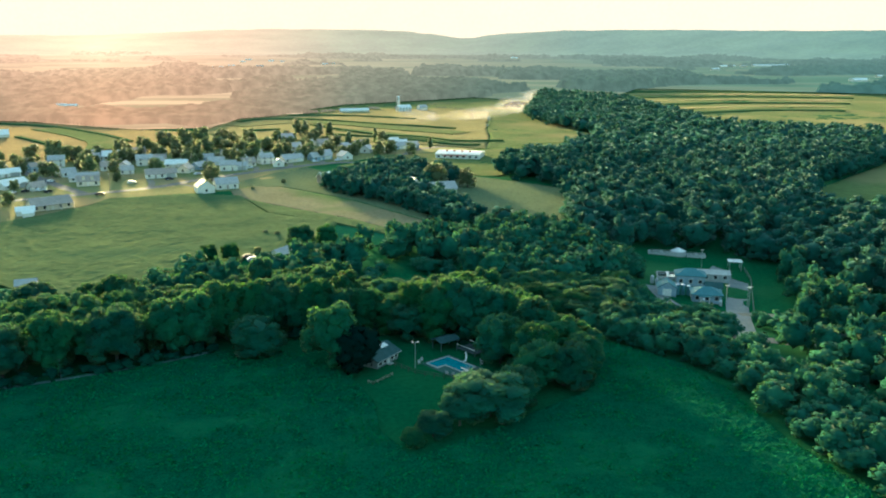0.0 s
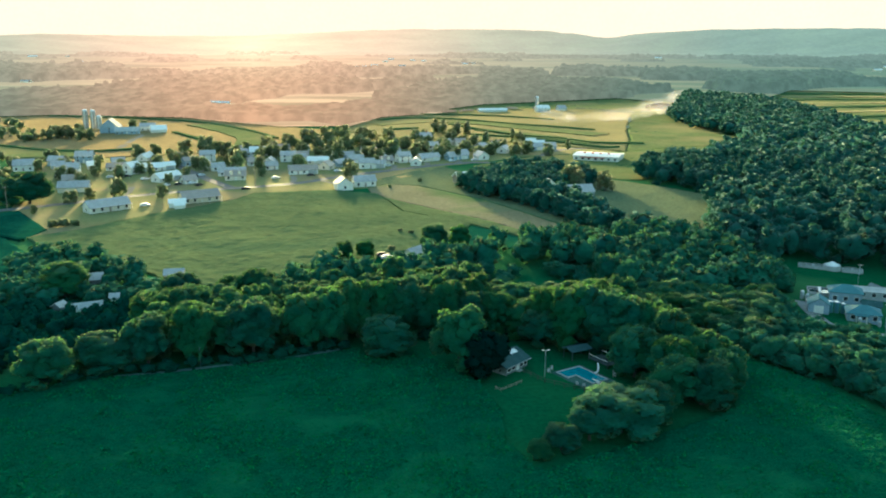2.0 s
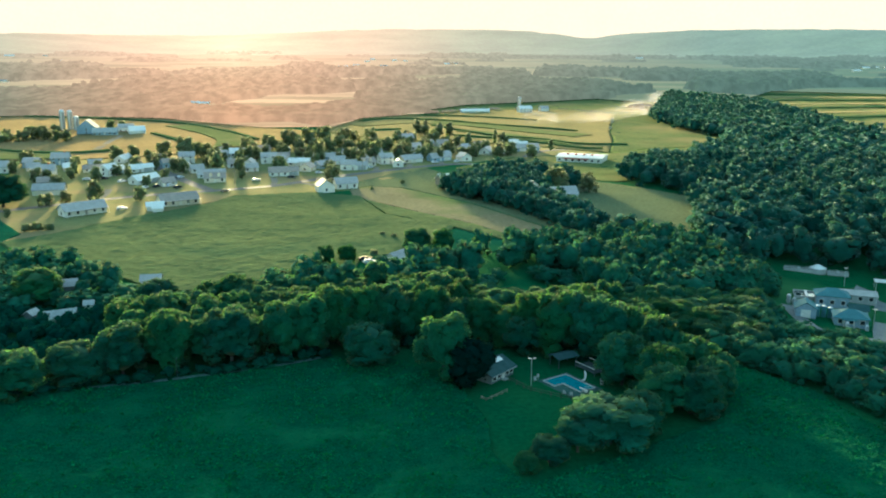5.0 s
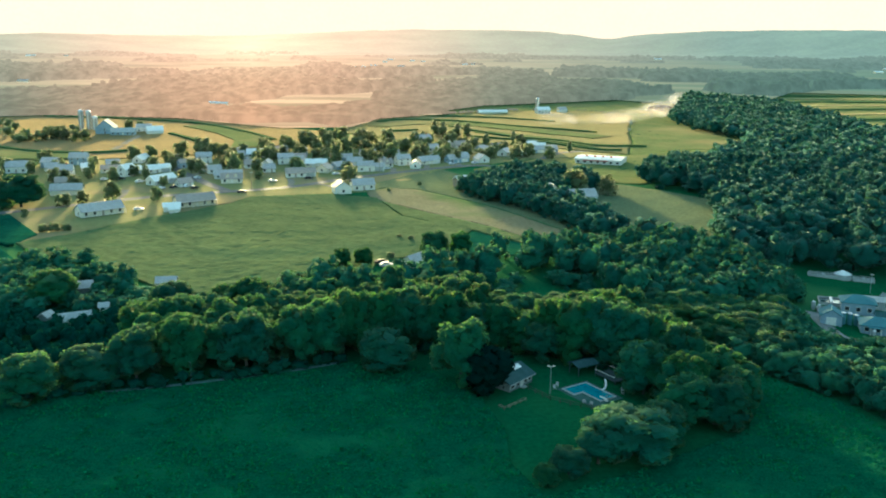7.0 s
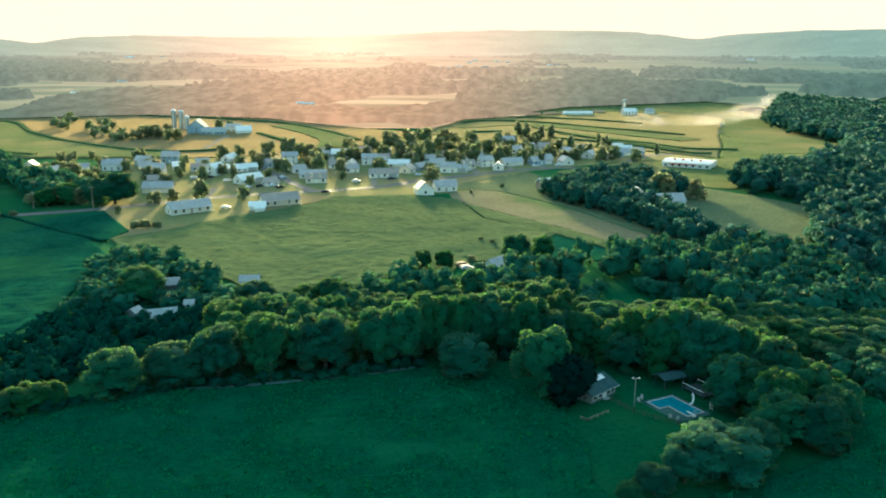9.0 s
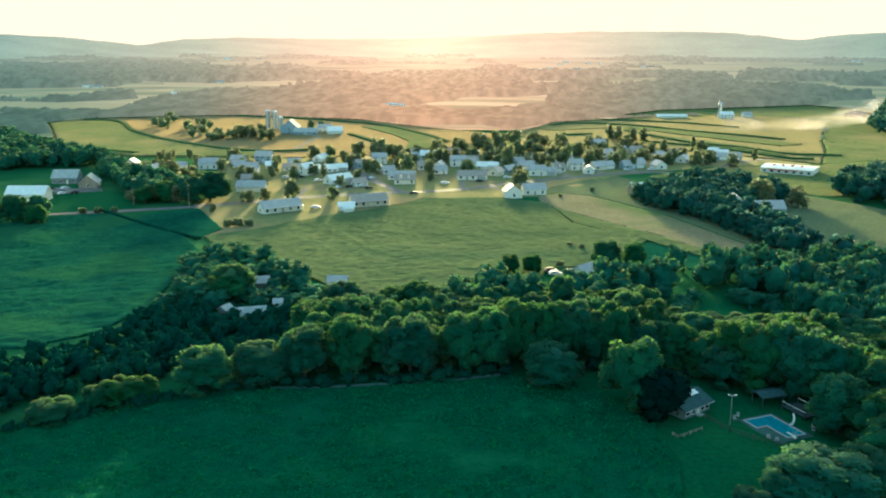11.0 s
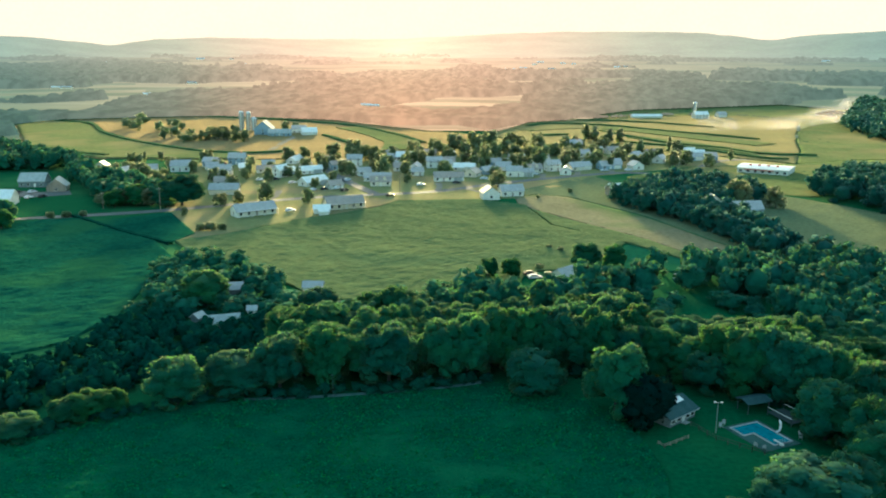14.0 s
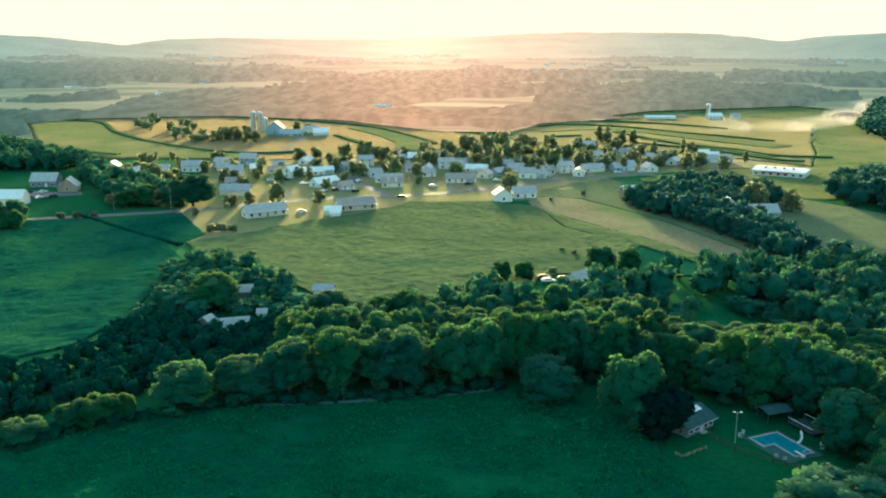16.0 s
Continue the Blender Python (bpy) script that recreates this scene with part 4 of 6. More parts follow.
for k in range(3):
    CROWNS["fir", k] = crown_mesh("hazy_yard_leaf", 60 + k, 3.4, 14.0, 16, 500, 0.6, low=0.06, cone=0.75)
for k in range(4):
    CROWNS["bush", k] = crown_mesh("hazy_yard_leaf", 70 + k, 3.0, 4.2, 12, 700, 0.34, low=0.0)
TRUNKS = {"near": trunk_mesh(1, 13, 0.32), "far": trunk_mesh(2, 12, 0.3), "dark": trunk_mesh(3, 12, 0.3), "fir": trunk_mesh(4, 12, 0.25), "bush": trunk_mesh(5, 3.2, 0.12)}
SIZES = {"near": (5.0, 13.0), "far": (5.0, 12.0), "dark": (5.0, 12.0), "fir": (3.4, 14.0), "bush": (3.0, 4.2)}


def tree(kind, x, y, wide, high, name="tree", label="broad green deciduous tree in full leaf", group="", r=random):
    """One tree: an Empty at its foot with a trunk and a crown."""
    count = sum(1 for q in CROWNS if q[0] == kind)
    r0, h0 = SIZES[kind]
    ob = thing(name, pose(x, y, float(land(x, y)), 0, 0, r.uniform(0, 360)), label, "bush" if kind == "bush" else "tree", group)
    ob.scale = (wide / 2 / r0, wide / 2 / r0, high / h0)
    for pn, me in (("trunk", TRUNKS[kind]), ("crown", CROWNS[kind, r.randrange(count)])):
        c = new(pn, me)
        c.parent = ob
    return ob


def scatter(poly, gap, seed, holes=(), tries=30000):
    """Random places in a polygon, no two nearer than gap; holes: x, y, radius left open."""
    r = np.random.default_rng(seed)
    x0, y0 = np.min(poly, 0)
    x1, y1 = np.max(poly, 0)
    p = np.column_stack([r.uniform(x0, x1, tries), r.uniform(y0, y1, tries)])
    p = p[inside(p[:, 0], p[:, 1], [tuple(q) for q in poly])]
    for x, y, rad in holes:
        p = p[(p[:, 0] - x) ** 2 + (p[:, 1] - y) ** 2 > rad * rad]
    cells, out = {}, []
    for x, y in p:
        i, j = int(x // gap), int(y // gap)
        if all((x - a) ** 2 + (y - b) ** 2 >= gap * gap for u in (i - 1, i, i + 1) for w in (j - 1, j, j + 1) for a, b in cells.get((u, w), ())):
            cells.setdefault((i, j), []).append((x, y))
            out.append((float(x), float(y)))
    return out


def woodland(name, label, places, lo, hi, wide, detail, seed, mat="wood_leaf", fill=0.76):
    """Trees past counting, in one mesh: each with a short stem and a leafy crown."""
    leaves, leaf, lobes = detail[:3]
    kinds = []
    for k in range(5):
        v, t, shade = crown_arrays(100 + seed * 7 + k, 5.0, 12.0, lobes, leaves, leaf, low=0.03, core=1, fill=fill, lobe=(0.22, 0.38), reach=(0.6, 0.76), soft=0.5)
        kinds.append((v, t, shade))
    r = np.random.default_rng(seed)
    vs, ts, ns, n = [], [], [], 0
    for x, y in places:
        v, t, shade = kinds[r.integers(5)]
        high = r.uniform(lo, hi)
        w = wide * r.uniform(0.75, 1.25) / 10
        a = r.uniform(0, 6.3)
        c, s = math.cos(a), math.sin(a)
        turn = np.array([[c, s, 0], [-s, c, 0], [0, 0, 1]])
        q = v @ turn * (w, w, high / 12)
        ns.append(shade @ turn)
        vs.append(q + (x, y, float(land(x, y)) - 0.3))
        ts.append(t + n)
        n += len(v)
    me = raw_mesh(name, np.concatenate(vs), np.concatenate(ts), [M[mat]], smooth=True, normals=np.concatenate(ns))
    return tagged(new(name, me), label, "wood", kind="stuff")


pick = random.Random(11)
# The belt of trees between the two fields
BELT = [(-142, 116), (-103, 158), (-89, 171), (-80, 177), (-59, 187), (-41, 189), (-17, 196), (-5, 201), (10, 200), (24, 201), (36, 198), (48, 190), (58, 184), (62, 170), (64, 160),
        (73, 161), (78, 178), (80, 200), (92, 196), (98, 190), (102, 206), (109, 226), (121, 250), (126, 268), (102, 268), (92, 270), (74, 264), (66, 269), (60, 294), (52, 297), (38, 289), (33, 282), (21, 279),
        (16, 263), (3, 246), (-11, 250), (-18, 261), (-39, 252), (-56, 253), (-68, 262), (-85, 284), (-104, 292), (-115, 288), (-111, 270), (-105, 236), (-103, 215), (-109, 201), (-117, 188), (-150, 160)]
HOLES = [(-79, 228, 6), (-85, 231, 4), (-73, 237, 4), (-84, 256, 5), (-61, 257, 7), (-52, 252, 7), (-42, 250, 6), (12, 281, 8), (6, 283, 6), (31, 283, 7), (40, 278, 8), (48, 268, 8), (52, 258, 6), (46, 284, 7), (50, 249, 8), (45, 241, 6), (55, 243, 7), (58, 250, 6), (38, 284, 7),
         (31, 183, 9), (45, 177, 9), (49, 185, 6), (19, 181, 7), (3, 192, 8)]


def front_row(pts, gap, back):
    """Places along a wood edge, set back a little."""
    line = smooth_line(pts, gap)
    return [(float(x + pick.uniform(-1, 1)), float(y + back + pick.uniform(-1, 1.5))) for x, y in line]


rows = front_row([(-140, 112), (-103, 152), (-89, 165), (-80, 172), (-59, 185), (-41, 189), (-17, 196), (-8, 200)], 8.4, 2.5)
rows += front_row([(12, 203), (24, 205), (36, 203), (48, 196), (58, 190)], 8.6, 1.5)
belt = [p for p in scatter(BELT, 6.3, 5, HOLES) if min((p[0] - a) ** 2 + (p[1] - c) ** 2 for a, c in rows) > 20]
belt.sort(key=lambda p: p[1] + 0.1 * abs(p[0]))


def belt_height(x, y, front):
    if x < -58:
        return (pick.uniform(4.5, 8.5) if x < -76 else pick.uniform(8.5, 11.5)) if front else pick.uniform(3.5, 7.0)
    if front:
        return pick.uniform(11.0, 15.0) if x < 5 else pick.uniform(9.0, 15.5)
    if x < 5:
        return pick.uniform(8, 11) if y < 216 else pick.uniform(7, 10.5)
    if 28 < x < 72 and 218 < y < 262:
        return pick.uniform(5.0, 7.0)
    return pick.uniform(8, 13.5) if x < 72 or y > 236 else pick.uniform(5.5, 8)


for x, y in rows:
    tree("near", x, y, pick.uniform(6.5, 10.0) if x < -76 else pick.uniform(10.5, 14), belt_height(x, y, True), group="trees of the belt", r=pick)
# Three tall trees added to keep low sun off the near field.
for x, y in ((-4, 206), (2, 207), (8.5, 206)):
    tree("near", x, y, 11, 14.8, group="trees of the belt", r=pick)
edge = front_row([(-140, 111), (-103, 151), (-89, 164), (-80, 171), (-59, 184), (-41, 187), (-17, 194), (-8, 198)], 2.8, 0.8) + front_row([(12, 202), (24, 203), (36, 201), (48, 194), (58, 188)], 2.8, 0.5)
woodland("undergrowth", "brambles and shrubs under the wood edge, shade painted in", edge, 1.8, 3.8, 4.6, (200, 0.3, 9), 33, "shaded_thicket_leaf")
NEAR = 140 - len(rows)
belt = [p for p in belt if not (p[0] < -58 and p[1] < 236)]
for x, y in belt[:NEAR]:
    tree("near", x, y, pick.uniform(8, 12), belt_height(x, y, False), group="trees of the belt", r=pick)
far_belt = [p for p in belt[NEAR:] if (-58 < p[0] < 74 or p[1] > 236) and not (26 < p[0] < 68 and 214 < p[1] < 264)]
woodland("woodland", "farther trees of the belt in full leaf", [p for p in far_belt if not (p[0] < -20 and p[1] > 226)], 7.5, 12.0, 10.0, (280, 0.64, 11), 1)
woodland("woodland", "lower rounded trees about the clearing", [p for p in far_belt if p[0] < -20 and p[1] > 226], 4.5, 7.5, 9.0, (280, 0.6, 12), 37)
woodland("woodland", "low thicket and scrub behind the field edge, shade painted in", scatter([(-150, 128), (-132, 140), (-108, 164), (-94, 180), (-78, 188), (-60, 196), (-60, 222), (-70, 234), (-96, 236), (-105, 226), (-103, 215), (-109, 201), (-117, 190), (-150, 166)], 3.3, 91, HOLES + [(-100, 181, 4), (-112, 175, 4)]), 2.4, 6.4, 5.4, (170, 0.34, 12), 26, "shaded_thicket_leaf")
woodland("woodland", "lower trees at the corner of the field", [p for p in belt[NEAR:] if p[0] >= 74 and p[1] <= 236], 5, 8, 8.5, (420, 0.5, 14), 27)
woodland("woodland", "low young trees in front of the clearing", [p for p in belt[NEAR:] if 26 < p[0] < 68 and 214 < p[1] < 264], 3.6, 6.0, 7.5, (280, 0.5, 12), 36)
# Single trees of note
tree("near", 3, 192.5, 12.5, 9.5, label="rounded dusky green tree at the field edge", r=pick)
tree("near", 19, 184, 12.5, 14.5, label="tall tree with sunlit top beside the house", r=pick)
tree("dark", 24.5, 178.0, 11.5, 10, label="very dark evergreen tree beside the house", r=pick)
for x, y, w, hgt in ((46, 149, 15, 11), (39.5, 146, 9, 8.5), (33.5, 142.5, 7.5, 6.5), (29, 139.5, 5, 4.5), (53, 153, 9, 10), (60, 160, 10, 11), (67, 160, 10, 10.5), (62, 168, 10, 12), (57, 176, 10, 12), (73, 166, 8, 10), (74, 175, 8, 11)):
    tree("near", x, y, w * (0.95 if x < 45 else 1.15), hgt * (0.76 if y < 158 else 0.92), label="leafy tree of the clump by the pool", group="trees by the pool", r=pick)
for x, y in ((-10, 285), (-3, 285.5)):
    tree("near", x, y, 6.5, 6.2, label="round dark tree standing alone by the field", r=pick)
tree("near", 21, 297, 10, 9, r=pick), tree("near", 30, 297, 8, 8.5, r=pick)
for x, y, w, hgt in ((-174, 393, 12, 9.5), (-165, 395.5, 10, 9), (-182, 388, 10, 8), (-216, 342, 12, 11), (-209, 348, 9, 10), (-205, 338, 9, 8), (-223, 336, 10, 10)):
    tree("near", x, y, w, hgt, label="dark rounded tree beside the village road", r=pick)
tree("near", -154, 396, 20, 14.5, label="great rounded tree beside the village road", r=pick)
tree("near", -88.5, 247.1, 15, 9.5, label="broad domed dark tree above the sheds", r=pick)
# Hedge and trees between the mown fields
FARM_TREES = [(-351, 756), (-274, 663), (-248, 643), (-252, 674), (-309, 772), (-358, 812)]
woodland("woodland", "rounded trees on the rise below the farm", scatter(FARM_TREES, 21.0, 41), 6, 9.5, 10, (120, 0.8, 9), 41, "hazy_yard_leaf")
farm_pick = random.Random(5)
for x, y, w, hgt in ((-256, 662, 8, 5.5), (-245, 655, 8, 5.5), (-240, 676, 11, 9), (-231, 664, 12, 10), (-223, 660, 10, 9), (-236, 690, 9, 8), (-226, 688, 9, 9), (-207, 652, 10, 9), (-196, 728, 8, 9), (-188, 730, 7, 8)):
    tree("far", x, y, w, hgt, label="rounded tree on the rise beside the farm", group="farm trees", r=farm_pick)
W2 = [(41, 428), (54, 397), (71, 369), (81, 332), (88, 309), (104, 308), (99, 322), (93, 345), (87, 375), (79, 392), (92, 412), (112, 430), (110, 462), (85, 480), (60, 455), (45, 430)]
woodland("woodland", "hedgerow trees between the mown fields", scatter(W2, 6.8, 8, [(46, 442, 7), (85, 404, 8), (96, 397, 9), (88, 400, 6)]), 7.5, 11.5, 10, (330, 0.62, 12), 20, "hazy_valley_leaf")
# Village trees: x, y, width, height
for x, y, w, hgt in ((-117, 404, 8.5, 10), (-136, 396, 7.5, 6), (-130, 403, 6.5, 6), (-98, 406, 6.5, 7), (-12, 462, 10, 8), (-143, 371, 3.5, 4), (-237, 652, 11, 9), (-212, 647, 9, 9),
                     (-259, 657, 6, 5), (-249, 650, 6, 5), (-76, 490, 10, 12), (-22, 535, 8, 14), (-45, 600, 14, 13), (-32, 606, 14, 14), (-22, 618, 13, 14), (-8, 622, 12, 12), (-55, 590, 10, 10), (13, 548, 10, 12),
                     (-17, 575, 11, 11), (-118, 555, 12, 11), (-106, 558, 12, 13), (-98, 556, 9, 10), (-146, 550, 10, 9), (-136, 552, 9, 9), (-120, 525, 9, 9), (-112, 520, 8, 8), (-125, 512, 8, 7), (-190, 529, 8, 9), (-234, 520, 7, 8),
                     (-226, 512, 7, 8), (114, 415, 10, 10), (96, 409, 13, 14), (-180, 394, 14, 8), (-171, 394, 12, 8), (-190, 392, 8, 5), (41, 540, 9, 9), (25, 545, 8, 8),
                     (60, 560, 10, 9), (75, 552, 9, 8), (-60, 540, 8, 9), (-85, 530, 9, 9), (-45, 510, 7, 7), (-205, 470, 9, 9), (-215, 455, 9, 9), (-222, 472, 8, 8), (-196, 440, 9, 8), (-190, 425, 9, 8), (-100, 470, 6, 6), (-104, 446, 5, 6),
                     (-160, 470, 6, 6), (-150, 475, 6, 6), (100, 556, 9, 9), (112, 548, 9, 8), (90, 545, 9, 10), (-60, 470, 5, 5), (-95, 492, 7, 8), (-85, 540, 8, 9), (-30, 550, 7, 8), (4, 570, 8, 9), (30, 580, 8, 8)):
    tree("far", x, y, w, hgt, label="broad yard tree among the houses", group="village trees", r=pick)
for x, y, w, hgt in ((48, 682, 9, 13), (54, 675, 9, 13), (64, 666, 9, 12), (72, 666, 8, 12), (100, 618, 6, 11), (78, 600, 7, 11), (-104, 560, 7, 13), (-110, 562, 6, 12), (132, 580, 5, 8)):
    tree("fir", x, y, w, hgt, "fir_tree", "pointed dark conifer near the houses", "village conifers", r=pick)
for x, y, w in ((10, 326, 2.2), (14, 322, 2.6), (19, 318, 2.2), (24, 315, 2.8), (29, 312, 2.4), (-126, 344, 4.5), (-122, 344.5, 5), (-118, 346, 4), (6, 296, 3), (-198, 362, 4), (-192, 364, 4), (-186, 367, 3.5), (24, 448, 3), (8, 430, 2.5)):
    tree("bush", x, y, w, w * 0.62, "bush", "low dark green bush", "bushes", r=pick)

more = random.Random(31)
for x, y in scatter([(-130, 545), (-60, 540), (-20, 520), (40, 545), (110, 560), (120, 590), (60, 640), (-20, 650), (-60, 615), (-110, 575)], 12.5, 78)[:46]:
    tree("far", x, y, more.uniform(7, 11), more.uniform(6, 10), label="rounded leafy tree behind the houses", group="village trees", r=more)
for x, y in scatter([(-235, 470), (-180, 430), (-150, 440), (-120, 480), (-130, 520), (-200, 530)], 15.0, 79)[:14]:
    tree("far", x, y, more.uniform(6, 10), more.uniform(5, 8), label="rounded leafy tree behind the houses", group="village trees", r=more)
for x, y in scatter([(-240, 490), (-180, 440), (-120, 470), (-60, 480), (0, 500), (60, 530), (120, 560), (70, 630), (-30, 660), (-110, 566), (-170, 548), (-235, 540)], 14.0, 77)[:52]:
    tree("far", x, y, more.uniform(4.5, 8), more.uniform(4.5, 9), label="small yard tree among the houses", group="village trees", r=more)

# Woods past counting
W2B = [(66, 292), (70, 302), (90, 298), (104, 304), (126, 298), (128, 282), (112, 272), (92, 272), (78, 271), (68, 278)]
woodland("woodland", "trees closing the end of the mown fields", scatter(W2B, 6.0, 32), 7.5, 11.5, 10, (300, 0.6, 12), 32)
W3 = [(161, 400), (150, 364), (134, 325), (128, 280), (148, 284), (162, 283), (178, 269), (190, 257), (196, 236), (182, 204), (240, 205), (255, 286), (242, 296), (250, 327), (285, 374), (390, 448), (480, 560), (446, 615), (397, 665),
      (430, 800), (471, 1000), (420, 1130), (380, 1050), (276, 792), (278, 693), (284, 637), (262, 590), (218, 540), (204, 508), (165, 500), (152, 470), (140, 453), (150, 425)]
near_w3 = scatter(W3, 8.0, 21, [], 60000)
woodland("woodland", "dense broadleaf wood filling the creek valley", [p for p in near_w3 if p[1] < 480], 9.5, 14, 13, (420, 0.5, 10), 2, "hazy_valley_leaf")
woodland("woodland", "dense broadleaf wood farther up the valley", [p for p in near_w3 if p[1] >= 480], 9.5, 13.5, 14, (90, 1.0, 7), 3, "hazy_valley_leaf")
W3B = [(84, 195), (101, 169), (104, 151), (101, 127), (102, 100), (112, 95), (118, 137), (118, 155), (112, 166), (108, 178), (99, 191)]
woodland("woodland", "bushy trees along the field edge", scatter(W3B, 4.6, 22), 4.5, 8, 7.5, (620, 0.42, 16), 21)
W3C = [(128, 100), (129, 137), (126, 152), (131, 173), (152, 176), (178, 182), (230, 185), (300, 240), (290, 130), (200, 80)]
woodland("woodland", "bushy trees beside the lane", scatter(W3C, 6.8, 23), 6, 11, 9, (300, 0.65, 12), 4)
W3D = [(146, 192), (160, 187), (230, 195), (238, 203), (178, 195), (176, 215), (186, 250), (178, 244), (160, 205)]
woodland("woodland", "trees round the treatment works", scatter(W3D, 6.8, 24), 7, 12, 9, (300, 0.65, 12), 5)
W3E = [(112, 168), (123, 172), (123, 184), (125, 196), (119, 206), (112, 207), (107, 195), (106, 180)]
woodland("woodland", "trees in front of the treatment works", scatter(W3E, 5.0, 28), 4, 6.5, 7.5, (420, 0.5, 14), 28)
W3G = [(102, 195), (112, 204), (118, 219), (124, 237), (129, 257), (132, 276), (124, 270), (118, 250), (107, 226)]
woodland("woodland", "trees screening the treatment works", [p for p in scatter(W3G, 4.8, 31) if p[0] < 112 + 0.1 * (p[1] - 200) or p[1] > 244], 5.5, 8, 8.0, (420, 0.5, 14), 31)
W3F = [(136, 188), (150, 187), (172, 192), (176, 204), (164, 205), (152, 200), (140, 201)]
woodland("woodland", "low bushes beside the works lane", scatter(W3F, 5.0, 29), 3, 5.5, 7, (300, 0.45, 12), 29)
W5 = [(-162, 400), (-174, 392), (-188, 398), (-208, 420), (-236, 455), (-262, 500), (-290, 492), (-320, 470), (-420, 520), (-700, 640), (-700, 720), (-460, 660), (-415, 640), (-354, 584), (-304, 540), (-262, 508), (-224, 462), (-192, 440)]
woodland("woodland", "dark wood beside the village", scatter(W5, 7.5, 25, [(-253, 443, 14), (-236, 430, 14), (-242, 490, 9)]), 8, 12, 11, (200, 0.85, 10), 6)
# Woods, fields and hamlets far across the valley: a backdrop of distance with haze painted as glow
FAR_WOOD_PLANS = []
FAR_BARNS = [(-178, 1005), (-167, 995), (-52, 1446), (48, 1685), (62, 1635), (162, 1555), (-63, 2208), (-42, 2126), (-31, 2292), (-10, 2163), (4, 2432), (32, 2287), (50, 2158), (77, 2378), (40, 2845), (64, 3152), (134, 2989), (167, 2913), (257, 2704), (270, 2580)]
FAR_BARNS += [(302, 2639), (1134, 3440), (943, 1961), (1803, 3562), (1230, 2059), (1393, 2288), (1458, 2339), (1455, 2284), (661, 1330), (1337, 1588), (-722, 1322), (-706, 1325), (-571, 1498), (-511, 1176), (-1522, 3012), (-1399, 2869), (-1373, 2960), (-823, 1568), (-1298, 3488), (-1179, 3520), (-887, 2758)]
FAR_WOOD_PLANS.append([(-232, 851), (-200, 834), (-125, 798), (-54, 790), (-31, 745), (4, 825), (59, 873), (104, 872), (164, 883), (235, 952), (386, 1193), (428, 1215), (407, 1346), (345, 1437), (241, 1648), (184, 1525), (138, 1457), (7, 1150), (6, 1026), (-63, 942), (-90, 938), (-136, 990), (-156, 940), (-260, 958)])
FAR_WOOD_PLANS.append([(-370, 1443), (-279, 1554), (-164, 1746), (-92, 1556), (-7, 1378), (87, 1536), (117, 1486), (100, 1443), (-7, 1252), (-112, 1169), (-146, 1070), (-158, 985), (-261, 1003)])
FAR_WOOD_PLANS.append([(-191, 2437), (-51, 2271), (-46, 2017), (-169, 2216)])
FAR_WOOD_PLANS.append([(121, 2119), (200, 1910), (194, 1862), (114, 1902)])
FAR_WOOD_PLANS.append([(221, 1836), (354, 1975), (338, 1638), (316, 1558), (189, 1574)])
FAR_WOOD_PLANS.append([(467, 2244), (629, 2134), (632, 1954), (801, 2029), (622, 1543), (508, 1605), (591, 1957), (445, 2125)])
FAR_WOOD_PLANS.append([(737, 1866), (767, 1687), (1021, 1925), (847, 1425), (988, 1361), (1011, 1360), (714, 1341), (567, 1166), (502, 1266)])
FAR_WOOD_PLANS.append([(561, 1118), (658, 1120), (673, 1031), (712, 1089), (567, 1112)])
FAR_WOOD_PLANS.append([(1364, 3111), (1698, 3116), (1548, 2580), (1393, 2288), (1062, 2420)])
FAR_WOOD_PLANS.append([(1817, 2574), (2320, 2730), (2342, 2562), (1802, 1966), (1644, 2271)])
FAR_WOOD_PLANS.append([(847, 1125), (1017, 1190), (1086, 1181), (872, 944), (730, 946), (722, 990)])
FAR_WOOD_PLANS.append([(-568, 868), (-499, 845), (-445, 876), (-482, 1015), (-465, 1201), (-382, 1246), (-336, 1359), (-250, 1373), (-138, 817), (-248, 865), (-313, 870), (-280, 724), (-274, 663), (-321, 719), (-405, 806), (-460, 805), (-398, 673), (-412, 631)])
FAR_WOOD_PLANS.append([(-676, 1033), (-591, 999), (-558, 1027), (-521, 1081), (-543, 1110), (-604, 1056), (-660, 1006)])
FAR_WOOD_PLANS.append([(-1680, 2552), (-1289, 2362), (-1218, 2667), (-702, 2057), (-504, 1929), (-391, 1876), (-365, 1749), (-461, 1679), (-569, 1519), (-752, 1556), (-695, 1361), (-845, 1286)])


def canopy(x, y, size):
    """Domed tree tops: 1 over the middle of each crown, lower between them."""
    ix, iy = np.floor(x / size), np.floor(y / size)
    best, tall = np.full(x.shape, 9.0), np.zeros(x.shape)
    for dx in (-1, 0, 1):
        for dy in (-1, 0, 1):
            cx, cy = ix + dx, iy + dy
            px, py = cx + 0.15 + 0.7 * hash01(cx, cy, 1), cy + 0.15 + 0.7 * hash01(cx, cy, 2)
            d = (x / size - px) ** 2 + (y / size - py) ** 2
            tall = np.where(d < best, 0.72 + 0.56 * hash01(cx, cy, 3), tall)
            best = np.minimum(best, d)
    return tall * (1 - 0.52 * np.minimum(best, 1.0))


